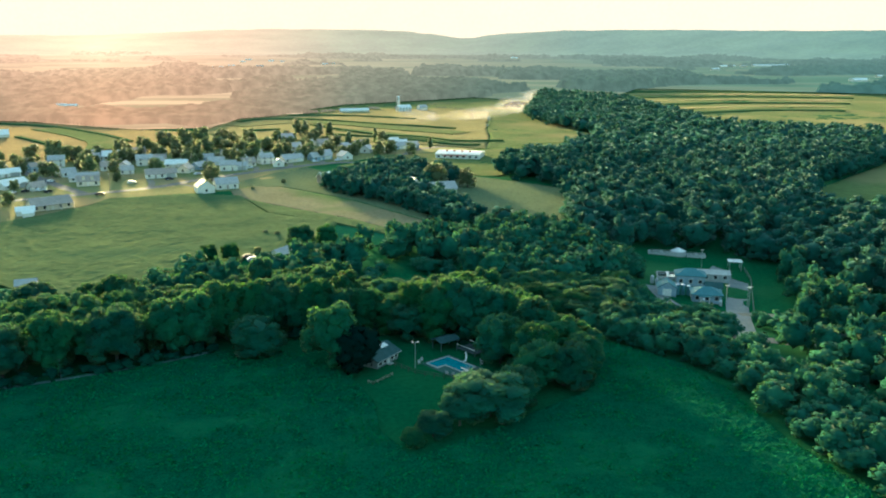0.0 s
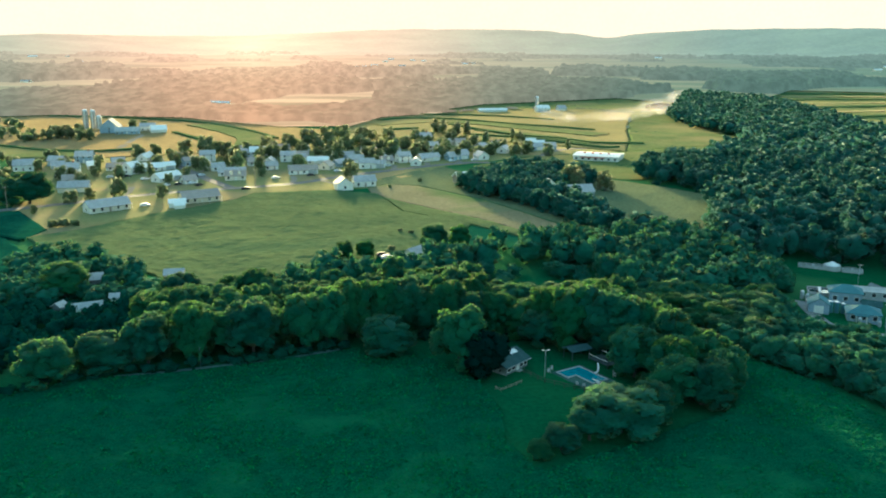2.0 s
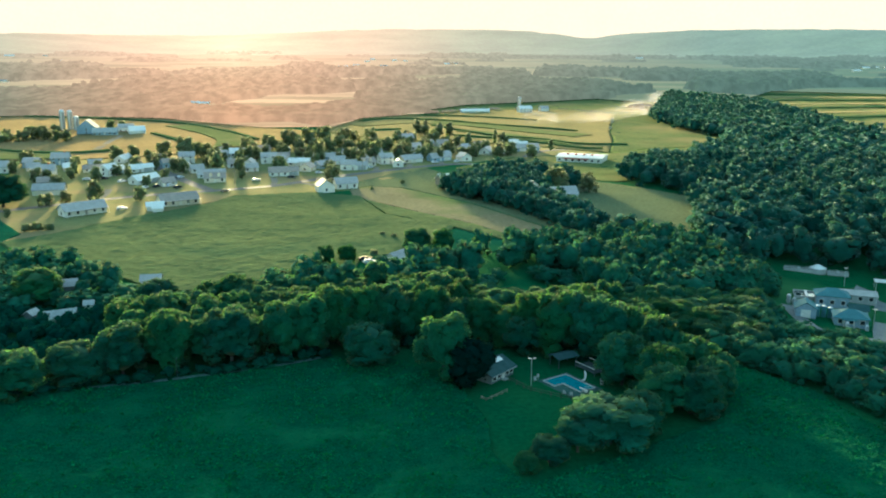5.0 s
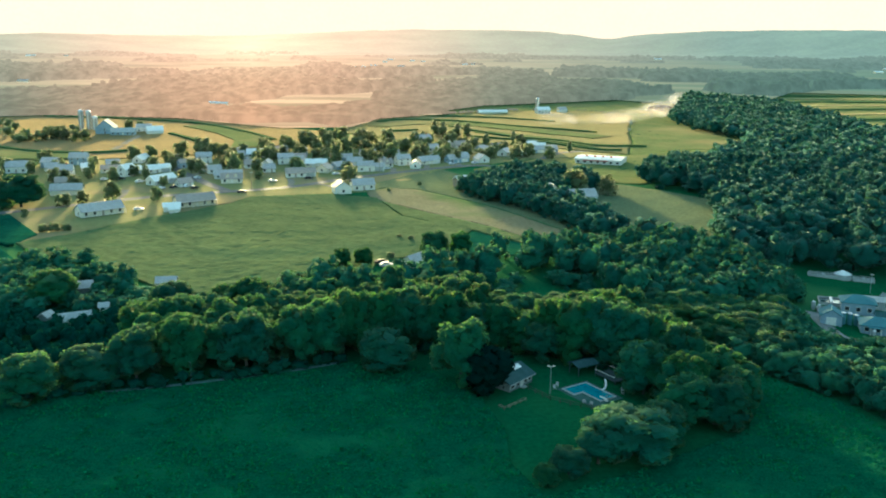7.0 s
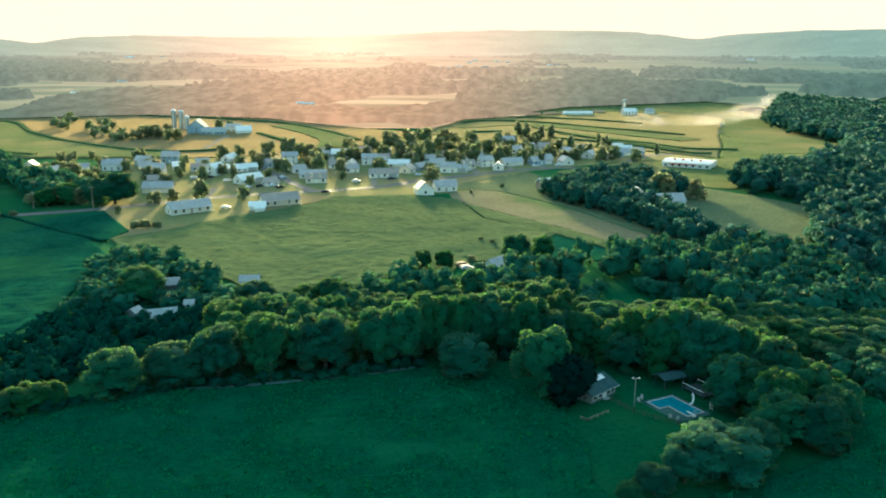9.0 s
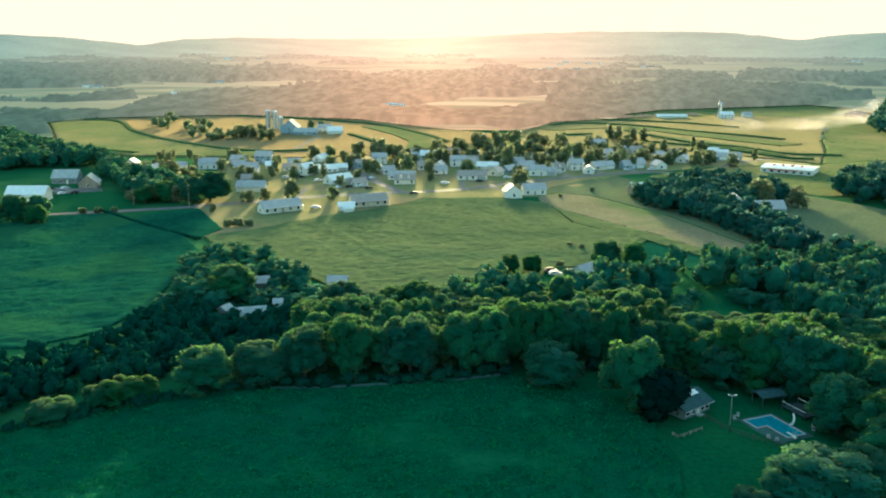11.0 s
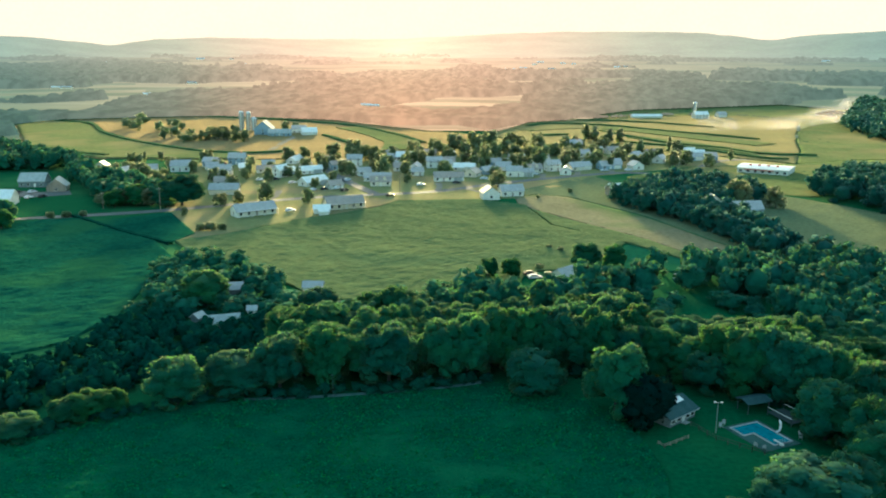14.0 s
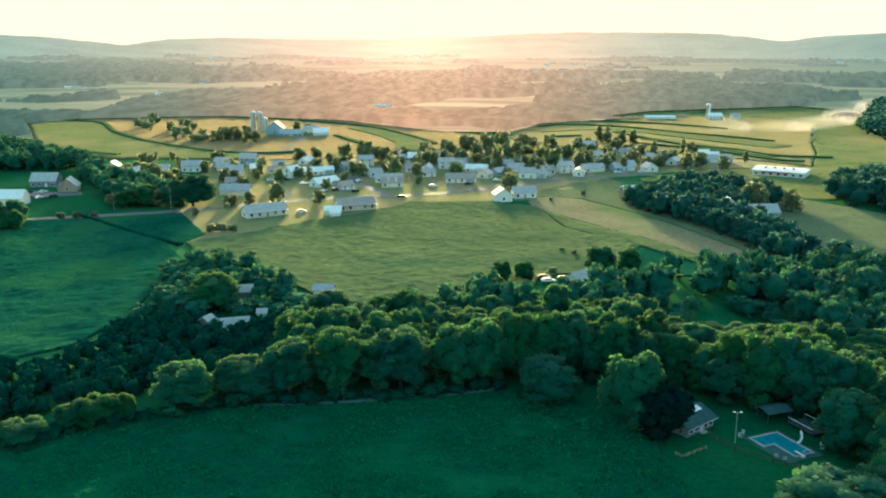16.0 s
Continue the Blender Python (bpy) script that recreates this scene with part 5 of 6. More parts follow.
def far_country():
    a = np.radians(np.arange(-40, 48, 0.1))
    r = [720.0]
    while r[-1] < 4150:
        r.append(r[-1] * (1.0052 if r[-1] < 1900 else 1.017))
    ga, gr = np.meshgrid(a, np.array(r))
    x, y = gr * np.sin(ga), gr * np.cos(ga)
    wob = gr * 0.012
    wx, wy = x + wob * (lumps(x, y, 40, 21) - 0.5) * 1.6, y + 2 * wob * (lumps(x, y, 55, 22) - 0.5) * 1.6
    wood = np.zeros(x.shape, bool)
    for plan in FAR_WOOD_PLANS:
        wood |= inside(wx.ravel(), wy.ravel(), plan).reshape(x.shape)
    # hedges and copses between the farther parcels
    lane = np.floor((np.log(gr) + 0.03 * np.sin(5 * ga) + 0.012 * np.sin(17 * ga)) / 0.052)
    parcel = np.floor(x / (gr * 0.24) + 7 * hash01(lane, 0 * lane, 5))
    chance = hash01(lane, parcel, 6)
    copse = (lumps(x * 0.3, y * 0.7, 70, 31) * 0.6 + lumps(x * 0.4, y * 0.6, 190, 32) * 0.4 > 0.64) & (gr > 1700)
    bar = np.zeros(x.shape, bool)
    near = gr < 1400
    for plan in (CONTOUR, STRIPED, PASTURE, RISE, BESIDE, W3):
        bar[near] |= inside(x[near], y[near], plan)
    wood = (wood | copse) & ~bar
    for bx, by in FAR_BARNS:
        wood &= (x - bx) ** 2 + ((y - by) * 0.5) ** 2 > 16 ** 2
    low = 0.8 + 0.0022 * (gr - 720)
    high = (11.0 + 0.001 * gr) * np.clip((gr - 700) / 650, 0.42, 1.0) * canopy(x, y, 11.5) * (0.8 + 0.4 * lumps(x, y, 70, 23))
    brink = wood.copy()
    brink[1:-1, 1:-1] &= wood[:-2, 1:-1] & wood[2:, 1:-1] & wood[1:-1, :-2] & wood[1:-1, 2:]
    z = low + np.where(wood, high * np.where(brink, 1.0, 0.5), 0.0)
    v = np.column_stack([x.ravel(), y.ravel(), z.ravel()])
    idx = np.arange(len(v)).reshape(x.shape)
    q = np.stack([idx[:-1, :-1], idx[:-1, 1:], idx[1:, 1:], idx[1:, :-1]], -1).reshape(-1, 4)
    leafy = wood.ravel()[q].any(1)
    keep = leafy | ((gr.ravel()[q].min(1) > 745) & ~bar.ravel()[q].all(1))
    pale = chance.ravel()[q[:, 0]] < 0.5
    for chosen, mat, label in ((leafy, far_wood_mat, "far woods across the valley, haze painted as glow"), (~leafy & pale, far_hay_mat, "far hay fields of the valley, haze painted as glow"), (~leafy & ~pale, far_pasture_mat, "far green pastures of the valley, haze painted as glow")):
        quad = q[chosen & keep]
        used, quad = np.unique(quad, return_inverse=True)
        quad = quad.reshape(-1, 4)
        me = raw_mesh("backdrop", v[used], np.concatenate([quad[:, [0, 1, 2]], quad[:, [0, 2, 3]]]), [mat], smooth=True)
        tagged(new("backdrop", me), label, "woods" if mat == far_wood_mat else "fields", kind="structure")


far_country()
# ---- houses and farm buildings ----


def gable_wall(w, d, h, rise):
    """Walls of a gabled house: ridge along x."""
    bm = bmesh.new()
    prof = [(-d / 2, -0.4), (d / 2, -0.4), (d / 2, h), (0, h + rise), (-d / 2, h)]
    ends = [[bm.verts.new((x, y, z)) for y, z in prof] for x in (-w / 2, w / 2)]
    bm.faces.new(ends[0])
    bm.faces.new(ends[1][::-1])
    for k in range(5):
        bm.faces.new((ends[0][k], ends[1][k], ends[1][(k + 1) % 5], ends[0][(k + 1) % 5]))
    return bm


def gable_roof(w, d, h, rise, over=0.4, thick=0.18):
    """Two roof slabs that meet at a ridge, with eaves and thickness."""
    bm = bmesh.new()
    k = rise / (d / 2)
    a, x = d / 2 + over, w / 2 + over
    prof = [(-a, h - over * k), (0, h + rise), (a, h - over * k), (a, h - over * k + thick), (0, h + rise + thick * 1.1), (-a, h - over * k + thick)]
    prof = [(y, z + 0.02) for y, z in prof]
    ends = [[bm.verts.new((s, y, z)) for y, z in prof] for s in (-x, x)]
    for e in ends:
        bm.faces.new((e[0], e[1], e[4], e[5]))
        bm.faces.new((e[1], e[2], e[3], e[4]))
    for i in range(6):
        bm.faces.new((ends[0][i], ends[1][i], ends[1][(i + 1) % 6], ends[0][(i + 1) % 6]))
    return bm


def hip_roof(w, d, h, rise, over=0.5, thick=0.18):
    bm = bmesh.new()
    x, y, r = w / 2 + over, d / 2 + over, max(w / 2 - d / 2, 0.2)
    low = [bm.verts.new((sx * x, sy * y, h)) for sx, sy in ((-1, -1), (1, -1), (1, 1), (-1, 1))]
    mid = [bm.verts.new((sx * x, sy * y, h + thick)) for sx, sy in ((-1, -1), (1, -1), (1, 1), (-1, 1))]
    a, b = bm.verts.new((-r, 0, h + rise)), bm.verts.new((r, 0, h + rise))
    bm.faces.new(low[::-1])
    for i in range(4):
        bm.faces.new((low[i], low[(i + 1) % 4], mid[(i + 1) % 4], mid[i]))
    bm.faces.new((mid[0], mid[1], b, a))
    bm.faces.new((mid[2], mid[3], a, b))
    bm.faces.new((mid[1], mid[2], b))
    bm.faces.new((mid[3], mid[0], a))
    return bm


def window(parent, x, y, z, w, h, turn=0.0):
    """A framed window set in a wall that faces -y before its turn."""
    f = part("window", boxes((-w / 2 - 0.1, w / 2 + 0.1, -0.07, 0.05, -h / 2 - 0.1, -h / 2), (-w / 2 - 0.1, w / 2 + 0.1, -0.07, 0.05, h / 2, h / 2 + 0.1),
                             (-w / 2 - 0.1, -w / 2, -0.07, 0.05, -h / 2, h / 2), (w / 2, w / 2 + 0.1, -0.07, 0.05, -h / 2, h / 2)), M["white"], parent, at=pose(x, y, z, 0, 0, turn))
    part("pane", boxes((-w / 2, w / 2, -0.03, 0.04, -h / 2, h / 2)), M["glass"], f)
    return f


def door(parent, x, y, w, h, mat, turn=0.0, name="door"):
    d = part(name, boxes((-w / 2, w / 2, -0.06, 0.05, 0, h)), mat, parent, at=pose(x, y, 0, 0, 0, turn))
    return d


def house(x, y, w, d, h, turn, wall="white", roof="shingle", label="", wings=True, chimney=False, garage=False, porch=False, group="village houses", pitch=0.36, name="house", category="house", windows=True, dormers=0):
    """A gabled house at a plan place; turn: how far its ridge is turned from the x axis."""
    ob = thing(name, pose(x, y, float(land(x, y)), 0, 0, turn), label, category, group)
    rise = d * pitch
    part("wall", gable_wall(w, d, h, rise), M[wall], ob)
    part("roof", gable_roof(w, d, h, rise), M[roof], ob)
    if windows:
        n = max(2, int(w / 3.2))
        for floor_z in ([1.4] if h < 3.7 else [1.4, 3.7]):
            for k in range(n):
                wx = -w / 2 + (k + 0.5) * w / n
                if floor_z < 2 and k == n // 2:
                    door(ob, wx, -d / 2, 1.0, 2.05, M["shingle_brown"] if wall == "white" else M["white"])
                else:
                    window(ob, wx, -d / 2, floor_z, 1.1, 1.3)
            for s in (-1, 1):
                window(ob, s * w / 2, 0.0, floor_z, 1.1, 1.3, 90 * s)
    if chimney:
        part("chimney", boxes((w * 0.2, w * 0.2 + 0.8, -0.4, 0.4, h, h + rise + 1.0)), M["brick"], ob)
    for k in range(dormers):
        dx = (k - (dormers - 1) / 2) * w / (dormers + 0.6)
        dm = part("dormer", gable_wall(1.9, 1.5, 1.4, 0.6), M[wall], ob, at=pose(dx, -d / 4 - 0.2, h + rise * 0.25, 0, 0, 90))
        part("dormer_roof", gable_roof(1.9, 1.5, 1.4, 0.6, 0.2, 0.1), M[roof], dm)
    if garage:
        gw, gd, gh = 6.0, d * 0.8, 2.6
        g = part("garage", gable_wall(gw, gd, gh, gd * pitch), M[wall], ob, at=pose(w / 2 + gw / 2, 0, 0))
        part("garage_roof", gable_roof(gw, gd, gh, gd * pitch), M[roof], g)
        part("garage_door", boxes((-2.3, 2.3, -gd / 2 - 0.05, -gd / 2 + 0.05, 0, 2.2)), M["white" if wall != "white" else "concrete"], g)
    if porch:
        p = part("porch_roof", boxes((-w / 2, w / 2, -d / 2 - 2.2, -d / 2, 2.45, 2.6)), M[roof], ob)
        for k in range(4):
            px = -w / 2 + 0.2 + k * (w - 0.4) / 3
            part("post", boxes((px - 0.08, px + 0.08, -d / 2 - 2.15, -d / 2 - 1.99, 0, 2.45)), M["white"], p)
    return ob


# x, y, width, depth, eaves height, turn, wall, roof, extras
VILLAGE = [
    (-238, 490, 9, 8, 5.4, 100, "white", "shingle", ""), (-166, 483, 13, 9, 5.2, 8, "white", "shingle", "pc"), (-173, 533, 11, 9, 5.4, 5, "blue", "shingle", "c"),
    (-133, 486, 9, 8, 5.2, 60, "white", "roof_white", "g"), (-110, 457, 10, 8, 3.0, 55, "white", "roof_white", "g"), (-73, 461, 12, 8, 3.2, 10, "cream", "shingle_brown", "d"),
    (-101, 536, 10, 8, 5.2, 8, "white", "shingle", ""), (-97, 508, 7, 6, 2.8, 80, "white", "shingle", ""), (-73, 563, 14, 9, 3.2, 5, "white", "roof_white", ""),
    (-84, 556, 9, 8, 3.0, 15, "cream", "shingle", ""), (-70, 515, 9, 8, 3.0, 12, "white", "shingle_brown", ""), (-52, 531, 10, 8, 5.0, 10, "white", "shingle", "g"),
    (-42, 480, 11, 8, 3.0, 10, "white", "shingle_brown", "g"), (-27, 497, 9, 8, 3.0, 70, "cream", "shingle_brown", ""), (-59, 498, 9, 7, 3.0, 15, "white", "shingle", ""),
    (-3, 557, 11, 8, 3.2, 12, "white", "shingle", "c"), (-11, 524, 10, 8, 3.0, 10, "white", "shingle", ""), (6, 516, 12, 8, 3.0, 20, "cream", "shingle_brown", "d"),
    (18, 524, 9, 8, 5.0, 20, "white", "shingle", ""), (31, 527, 9, 8, 3.0, 30, "cream", "shingle", "g"), (49, 534, 9, 8, 3.0, 25, "blue", "shingle", "g"),
    (67, 535, 9, 8, 3.2, 110, "white", "shingle", ""), (86, 566, 10, 8, 3.0, 60, "white", "shingle", ""), (104, 579, 11, 8, 3.0, 10, "blue", "shingle", "g"),
    (119, 582, 10, 8, 3.0, 10, "blue", "shingle", ""), (36, 629, 12, 9, 5.6, 15, "blue", "shingle", "c"), (61, 609, 10, 8, 3.0, 20, "cream", "shingle_brown", ""),
    (13, 560, 8, 8, 3.0, 20, "white", "shingle", ""), (-196, 501, 12, 9, 4.6, 10, "white", "shingle", ""), (-211, 492, 10, 8, 3.2, 15, "blue", "shingle", ""),
    (-222, 484, 8, 7, 3.0, 80, "white", "shingle", ""), (-120, 540, 9, 8, 3.0, 15, "brick", "shingle_brown", ""), (-150, 520, 8, 7, 3.0, 20, "white", "shingle", ""),
    (-88, 495, 8, 7, 3.0, 20, "white", "shingle", ""), (-30, 560, 9, 8, 3.2, 100, "white", "shingle", ""), (40, 590, 9, 8, 3.0, 15, "cream", "shingle", ""), (85, 595, 9, 8, 3.2, 20, "white", "shingle_brown", "")]
WORDS = {"roof_grey": "grey metal", "white": "white-sided", "cream": "cream-sided", "blue": "grey-blue", "brick": "red brick", "shingle": "grey shingle", "shingle_brown": "brown shingle", "roof_white": "pale metal"}
infill = random.Random(17)
for x, y in ((-180, 508), (-160, 507), (-146, 500), (-122, 498), (-128, 522), (-108, 515), (-80, 476), (-62, 521), (-45, 546), (-36, 520), (-18, 545), (-20, 508), (-4, 500), (25, 511), (41, 556), (56, 550), (72, 575), (96, 560), (4, 536),
             (-60, 576), (-90, 573), (-45, 576), (20, 596), (51, 611), (110, 601), (-140, 540), (-185, 520), (-155, 455), (-95, 450)):
    VILLAGE.append((x, y, infill.uniform(7, 10), infill.uniform(6, 7.5), infill.choice((2.7, 2.7, 4.4)), infill.uniform(-10, 110), infill.choice(("white", "white", "cream", "blue")), infill.choice(("shingle", "shingle", "shingle_brown", "roof_white")), infill.choice(("", "", "g"))))
for x, y, w, d, h, turn, wall, roof, extra in VILLAGE:
    w, d, h = w * 0.9, d * 0.86, h * 0.76
    words = f"{WORDS[wall]} {'two-storey' if h > 3.8 else 'single-storey'} house with {WORDS[roof]} gable roof"
    if "g" in extra:
        words += " and garage"
    if "p" in extra:
        words += " and porch"
    house(x, y, w, d, h, turn, wall, roof, words, chimney="c" in extra, garage="g" in extra, porch="p" in extra, dormers=2 if "d" in extra else 0)
house(-115, 378, 18, 7.0, 2.6, 40, "white", "shingle", "long low white ranch house with pale grey roof", porch=True)
house(-145, 428, 14, 7, 2.6, 8, "cream", "shingle", "long low grey outbuilding behind the road", windows=False)
house(-79.5, 397.5, 17, 7.5, 2.5, 30, "cream", "shingle_brown", "long low tan house with brown roof", porch=True)
house(-86.5, 384, 7, 4, 2.2, 15, "white", "roof_white", "small pale shed beside the tan house", name="shed", category="shed", windows=False)
house(-84.5, 379, 4, 3, 2.0, 15, "white", "roof_white", "tiny pale garden shed", name="shed", category="shed", windows=False)
house(-15, 427, 8, 8, 3.2, 105, "white", "shingle_brown", "white and red house beside the field", group="")
house(-5, 437, 11, 7, 2.8, 15, "white", "shingle", "long white house wing behind a round tree")
house(46, 443, 8, 7, 3.2, 20, "timber", "roof_white", "small barn with pale roof at the wood edge", name="barn", category="barn", windows=False)
house(84, 405, 6, 6, 5.2, 95, "white", "shingle", "tall narrow white house half hidden by trees")
house(97, 400, 13, 8, 2.8, 10, "blue", "shingle", "long low house with grey roof")
house(-240, 390, 18, 9, 3.4, 8, "white", "roof_white", "long white-roofed farm shed", name="barn", category="barn", windows=False)
house(-250, 441, 13, 9, 3.2, 8, "dimmed_concrete", "roof_grey", "grey barn with pale steep roof", name="barn", category="barn", pitch=0.4)
house(-231, 429, 10, 9, 2.8, 108, "timber", "roof_grey", "weathered brown barn with pale metal roof", name="barn", category="barn", pitch=0.42)
house(-77.0, 229.2, 8.0, 4.0, 1.9, 22, "grey_siding", "roof_grey", "long shed with white metal roof among trees", name="shed", category="shed", windows=False)
house(-84.8, 231.8, 2.8, 2.6, 1.9, 70, "grey_siding", "roof_grey", "small pale-roofed shed among trees", name="shed", category="shed", windows=False)
house(-72, 238, 2.2, 2.2, 2.4, 10, "white", "roof_grey", "tiny white hut among trees", name="shed", category="shed", windows=False)
house(-84, 257, 6, 4, 2.6, 15, "grey_siding", "shingle", "grey-roofed shed deep among trees", name="shed", category="shed", windows=False)
house(-61, 262, 5.5, 3.5, 2.4, 5, "white", "shingle", "small white trailer-like hut in a clearing", name="hut", category="hut", windows=False)
house(13.5, 282, 7, 6, 2.4, 50, "cream", "shingle", "tan bungalow with grey roof among trees")

# Long red and white hall
hall = thing("hall", pose(139, 527, 0, 0, 0, -26), "long low hall with white roof and red gables", "hall")
part("wall", boxes((-14, 14, -6, 14, -0.4, 2.8)), M["white"], hall)
part("roof", gable_roof(28, 20, 2.8, 0.9, 0.5, 0.2), M["roof_white"], hall, at=pose(0, 4, 0))
part("awning", boxes((-10, 6, -6.9, -6.02, 2.0, 2.35)), M["red"], hall)
for k in range(4):
    part("roof_vent", boxes((-9 + k * 5, -7.6 + k * 5, 1.0, 2.4, 3.2, 4.3)), M["red"], hall)
for k in range(7):
    window(hall, -12 + k * 4, -6, 1.3, 1.6, 1.1)

# ---- farms with silos ----


def silo(x, y, r, h, group="silos"):
    ob = thing("silo", pose(x, y, 0), "tall pale concrete stave silo with metal dome", "silo", group)
    bm = bmesh.new()
    rod(bm, (0, 0, -0.3), (0, 0, h), r, r, 20)
    part("barrel", bm, M["stave"], ob)
    for k in range(8):
        bm = bmesh.new()
        rod(bm, (0, 0, (k + 0.5) * h / 8), (0, 0, (k + 0.5) * h / 8 + 0.12), r + 0.05, r + 0.05, 20)
        part("hoop", bm, M["metal"], ob)
    bm = bmesh.new()
    bmesh.ops.create_uvsphere(bm, u_segments=20, v_segments=8, radius=r)
    for v in bm.verts:
        v.co.z = max(v.co.z, 0) * 0.7
    part("dome", bm, M["metal"], ob, at=pose(0, 0, h))
    part("chute", boxes((-0.5, 0.5, -r - 0.7, -r + 0.05, 0, h)), M["metal"], ob)
    return ob


silo(-236, 736, 2.1, 15), silo(-230.6, 738, 2.1, 14.5), silo(-225, 735, 2.2, 10), silo(173, 914, 2.0, 14)
house(-208, 708, 15, 14, 5.0, 95, "blue", "roof_grey", "large grey-blue farm barn with pale roof", name="barn", category="barn", pitch=0.42, group="")
house(-192, 696, 18, 8, 2.6, 8, "blue", "roof_grey", "long low grey-blue farm stable", name="barn", category="barn", group="")
house(-171, 707, 12, 9, 2.6, 20, "white", "roof_white", "white-roofed open farm shelter", name="shed", category="shed", windows=False, group="")
house(-183, 722, 12, 7, 3.6, 15, "white", "shingle", "white farmhouse beside the barn", group="")
house(124, 903, 30, 8, 2.0, 8, "white", "roof_white", "very long white poultry shed", name="barn", category="barn", windows=False, pitch=0.2, group="")
house(176, 900, 14, 8, 4.0, 15, "white", "roof_white", "white farm barn beside a silo", name="barn", category="barn", group="")
house(200, 918, 9, 7, 3.0, 15, "white", "shingle", "low white farm building", name="barn", category="barn", windows=False, group="")
far_pick = random.Random(4)


def far_barns(places):
    for x, y in places:
        far = math.hypot(x, y)
        w = far_pick.uniform(9, 20) * (0.6 + far / 3200)
        ob = house(x, y, w, w * 0.34, 2.6, far_pick.uniform(-15, 25), "cream", far_pick.choice(("roof_white", "roof_white", "shingle")), "far cream farm building in the valley", name="barn", category="barn", windows=False, group="far farm buildings", pitch=0.25)
        ob.location.z = 0.6 + 0.0022 * (far - 720)


far_barns(FAR_BARNS)
for x, y, w, turn in ((1575, 2330, 118, 0), (1160, 1430, 46, 20)):
    ob = house(x, y, w, 12, 3.2, turn, "white", "roof_white", "very long white shed far in the valley", name="barn", category="barn", windows=False, group="far farm buildings", pitch=0.2)
    ob.location.z = 0.6 + 0.0022 * (math.hypot(x, y) - 720)

# ---- poles, lamps ----


def utility_pole(x, y, h, turn):
    ob = thing("utility_pole", pose(x, y, float(land(x, y)), 0, 0, turn), "grey timber utility pole with crossarm", "pole", "utility poles")
    bm = bmesh.new()
    rod(bm, (0, 0, -0.3), (0, 0, h), 0.14, 0.09, 10)
    part("post", bm, M["timber"], ob)
    part("crossarm", boxes((-0.9, 0.9, -0.16, -0.07, h - 0.9, h - 0.8)), M["timber"], ob)
    for k in (-0.8, -0.3, 0.3, 0.8):
        bm = bmesh.new()
        rod(bm, (k, -0.11, h - 0.75), (k, -0.11, h - 0.55), 0.05, 0.035, 8)
        part("insulator", bm, M["white"], ob)
    return ob


for x, y, h, turn in ((-157, 379, 11, 25), (-185, 383, 8, 25), (-221, 345, 10, 20), (-60, 440, 9, 25), (4, 489, 9, 35)):
    utility_pole(x, y, h, turn)

thin_post = thing("field_post", pose(-38.8, 186.6, 0), "thin pale post standing at the field edge", "post")
bm = bmesh.new()
rod(bm, (0, 0, -0.2), (0, 0, 5.0), 0.06, 0.05, 8)
part("shaft", bm, M["dark_timber"], thin_post)
bm = bmesh.new()
rod(bm, (0, 0, 5.0), (0, 0, 5.12), 0.09, 0.03, 8)
part("cap", bm, M["metal"], thin_post)

lamp = thing("yard_lamp", pose(37.2, 177.0, 0), "tall pale yard light pole beside the pool", "lamp")
bm = bmesh.new()
rod(bm, (0, 0, -0.3), (0, 0, 6.2), 0.11, 0.07, 10)
part("pole", bm, M["metal"], lamp)
for s in (-1, 1):
    bm = bmesh.new()
    rod(bm, (0, 0, 6.0), (s * 0.6, -0.2, 6.25), 0.05, 0.05, 8)
    part("arm", bm, M["metal"], lamp)
    part("lamp_head", boxes((s * 0.6 - 0.22, s * 0.6 + 0.22, -0.4, 0.0, 6.2, 6.38, 0.04)), M["white"], lamp)

# ---- house and pool in the clearing ----
hx = thing("house", pose(29.2, 183.6, 0, 0, 0, 45), "low house with dark grey roof and pale skylight", "house")
part("wall", gable_wall(8.2, 7.0, 2.0, 1.5), M["grey_siding"], hx)
rf = part("roof", gable_roof(8.2, 7.0, 2.0, 1.5, 0.6, 0.2), M["shingle_dark"], hx)
part("skylight", boxes((-1.2, 1.2, -0.6, 0.6, 0, 0.12)), M["roof_white"], rf, "white roof panel", pose(1.8, -0.9, 3.38, 23.2))
part("gutter", boxes((-4.6, 4.6, -4.24, -4.12, 1.72, 1.88)), M["roof_grey"], hx)
for wx in (-3.0, -1.2, 1.7, 3.2):
    window(hx, wx, -3.5, 1.1, 1.2, 1.0)
for wy in (-2.0, 0.2, 2.0):
    window(hx, 4.1, wy, 1.1, 1.0, 1.0, 90)
door(hx, 0.3, -3.5, 0.9, 1.95, M["white"])
part("chimney", boxes((-3.2, -2.5, 0.6, 1.4, 2.6, 4.3)), M["brick"], hx)
part("steps", boxes((-0.4, 1.0, -4.5, -3.52, -0.2, 0.16)), M["concrete"], hx)

PT = -61.5
# an L: the long arm along x, the short one turned off at its head
pool = thing("swimming_pool", pose(46.1, 182.1, 0.0, 0, 0, PT), "L-shaped swimming pool with pale concrete rim", "pool")
for x0, x1, y0, y1 in ((-0.28, 9.08, 0.0, 0.28), (8.8, 9.08, -3.9, 0.0), (3.4, 9.08, -4.18, -3.9), (3.4, 3.68, -6.3, -4.18), (-0.28, 3.68, -6.58, -6.3), (-0.28, 0.0, -6.3, 0.0)):
    part("rim", boxes((x0, x1, y0, y1, -0.1, 0.24, 0.03)), M["concrete"], pool)
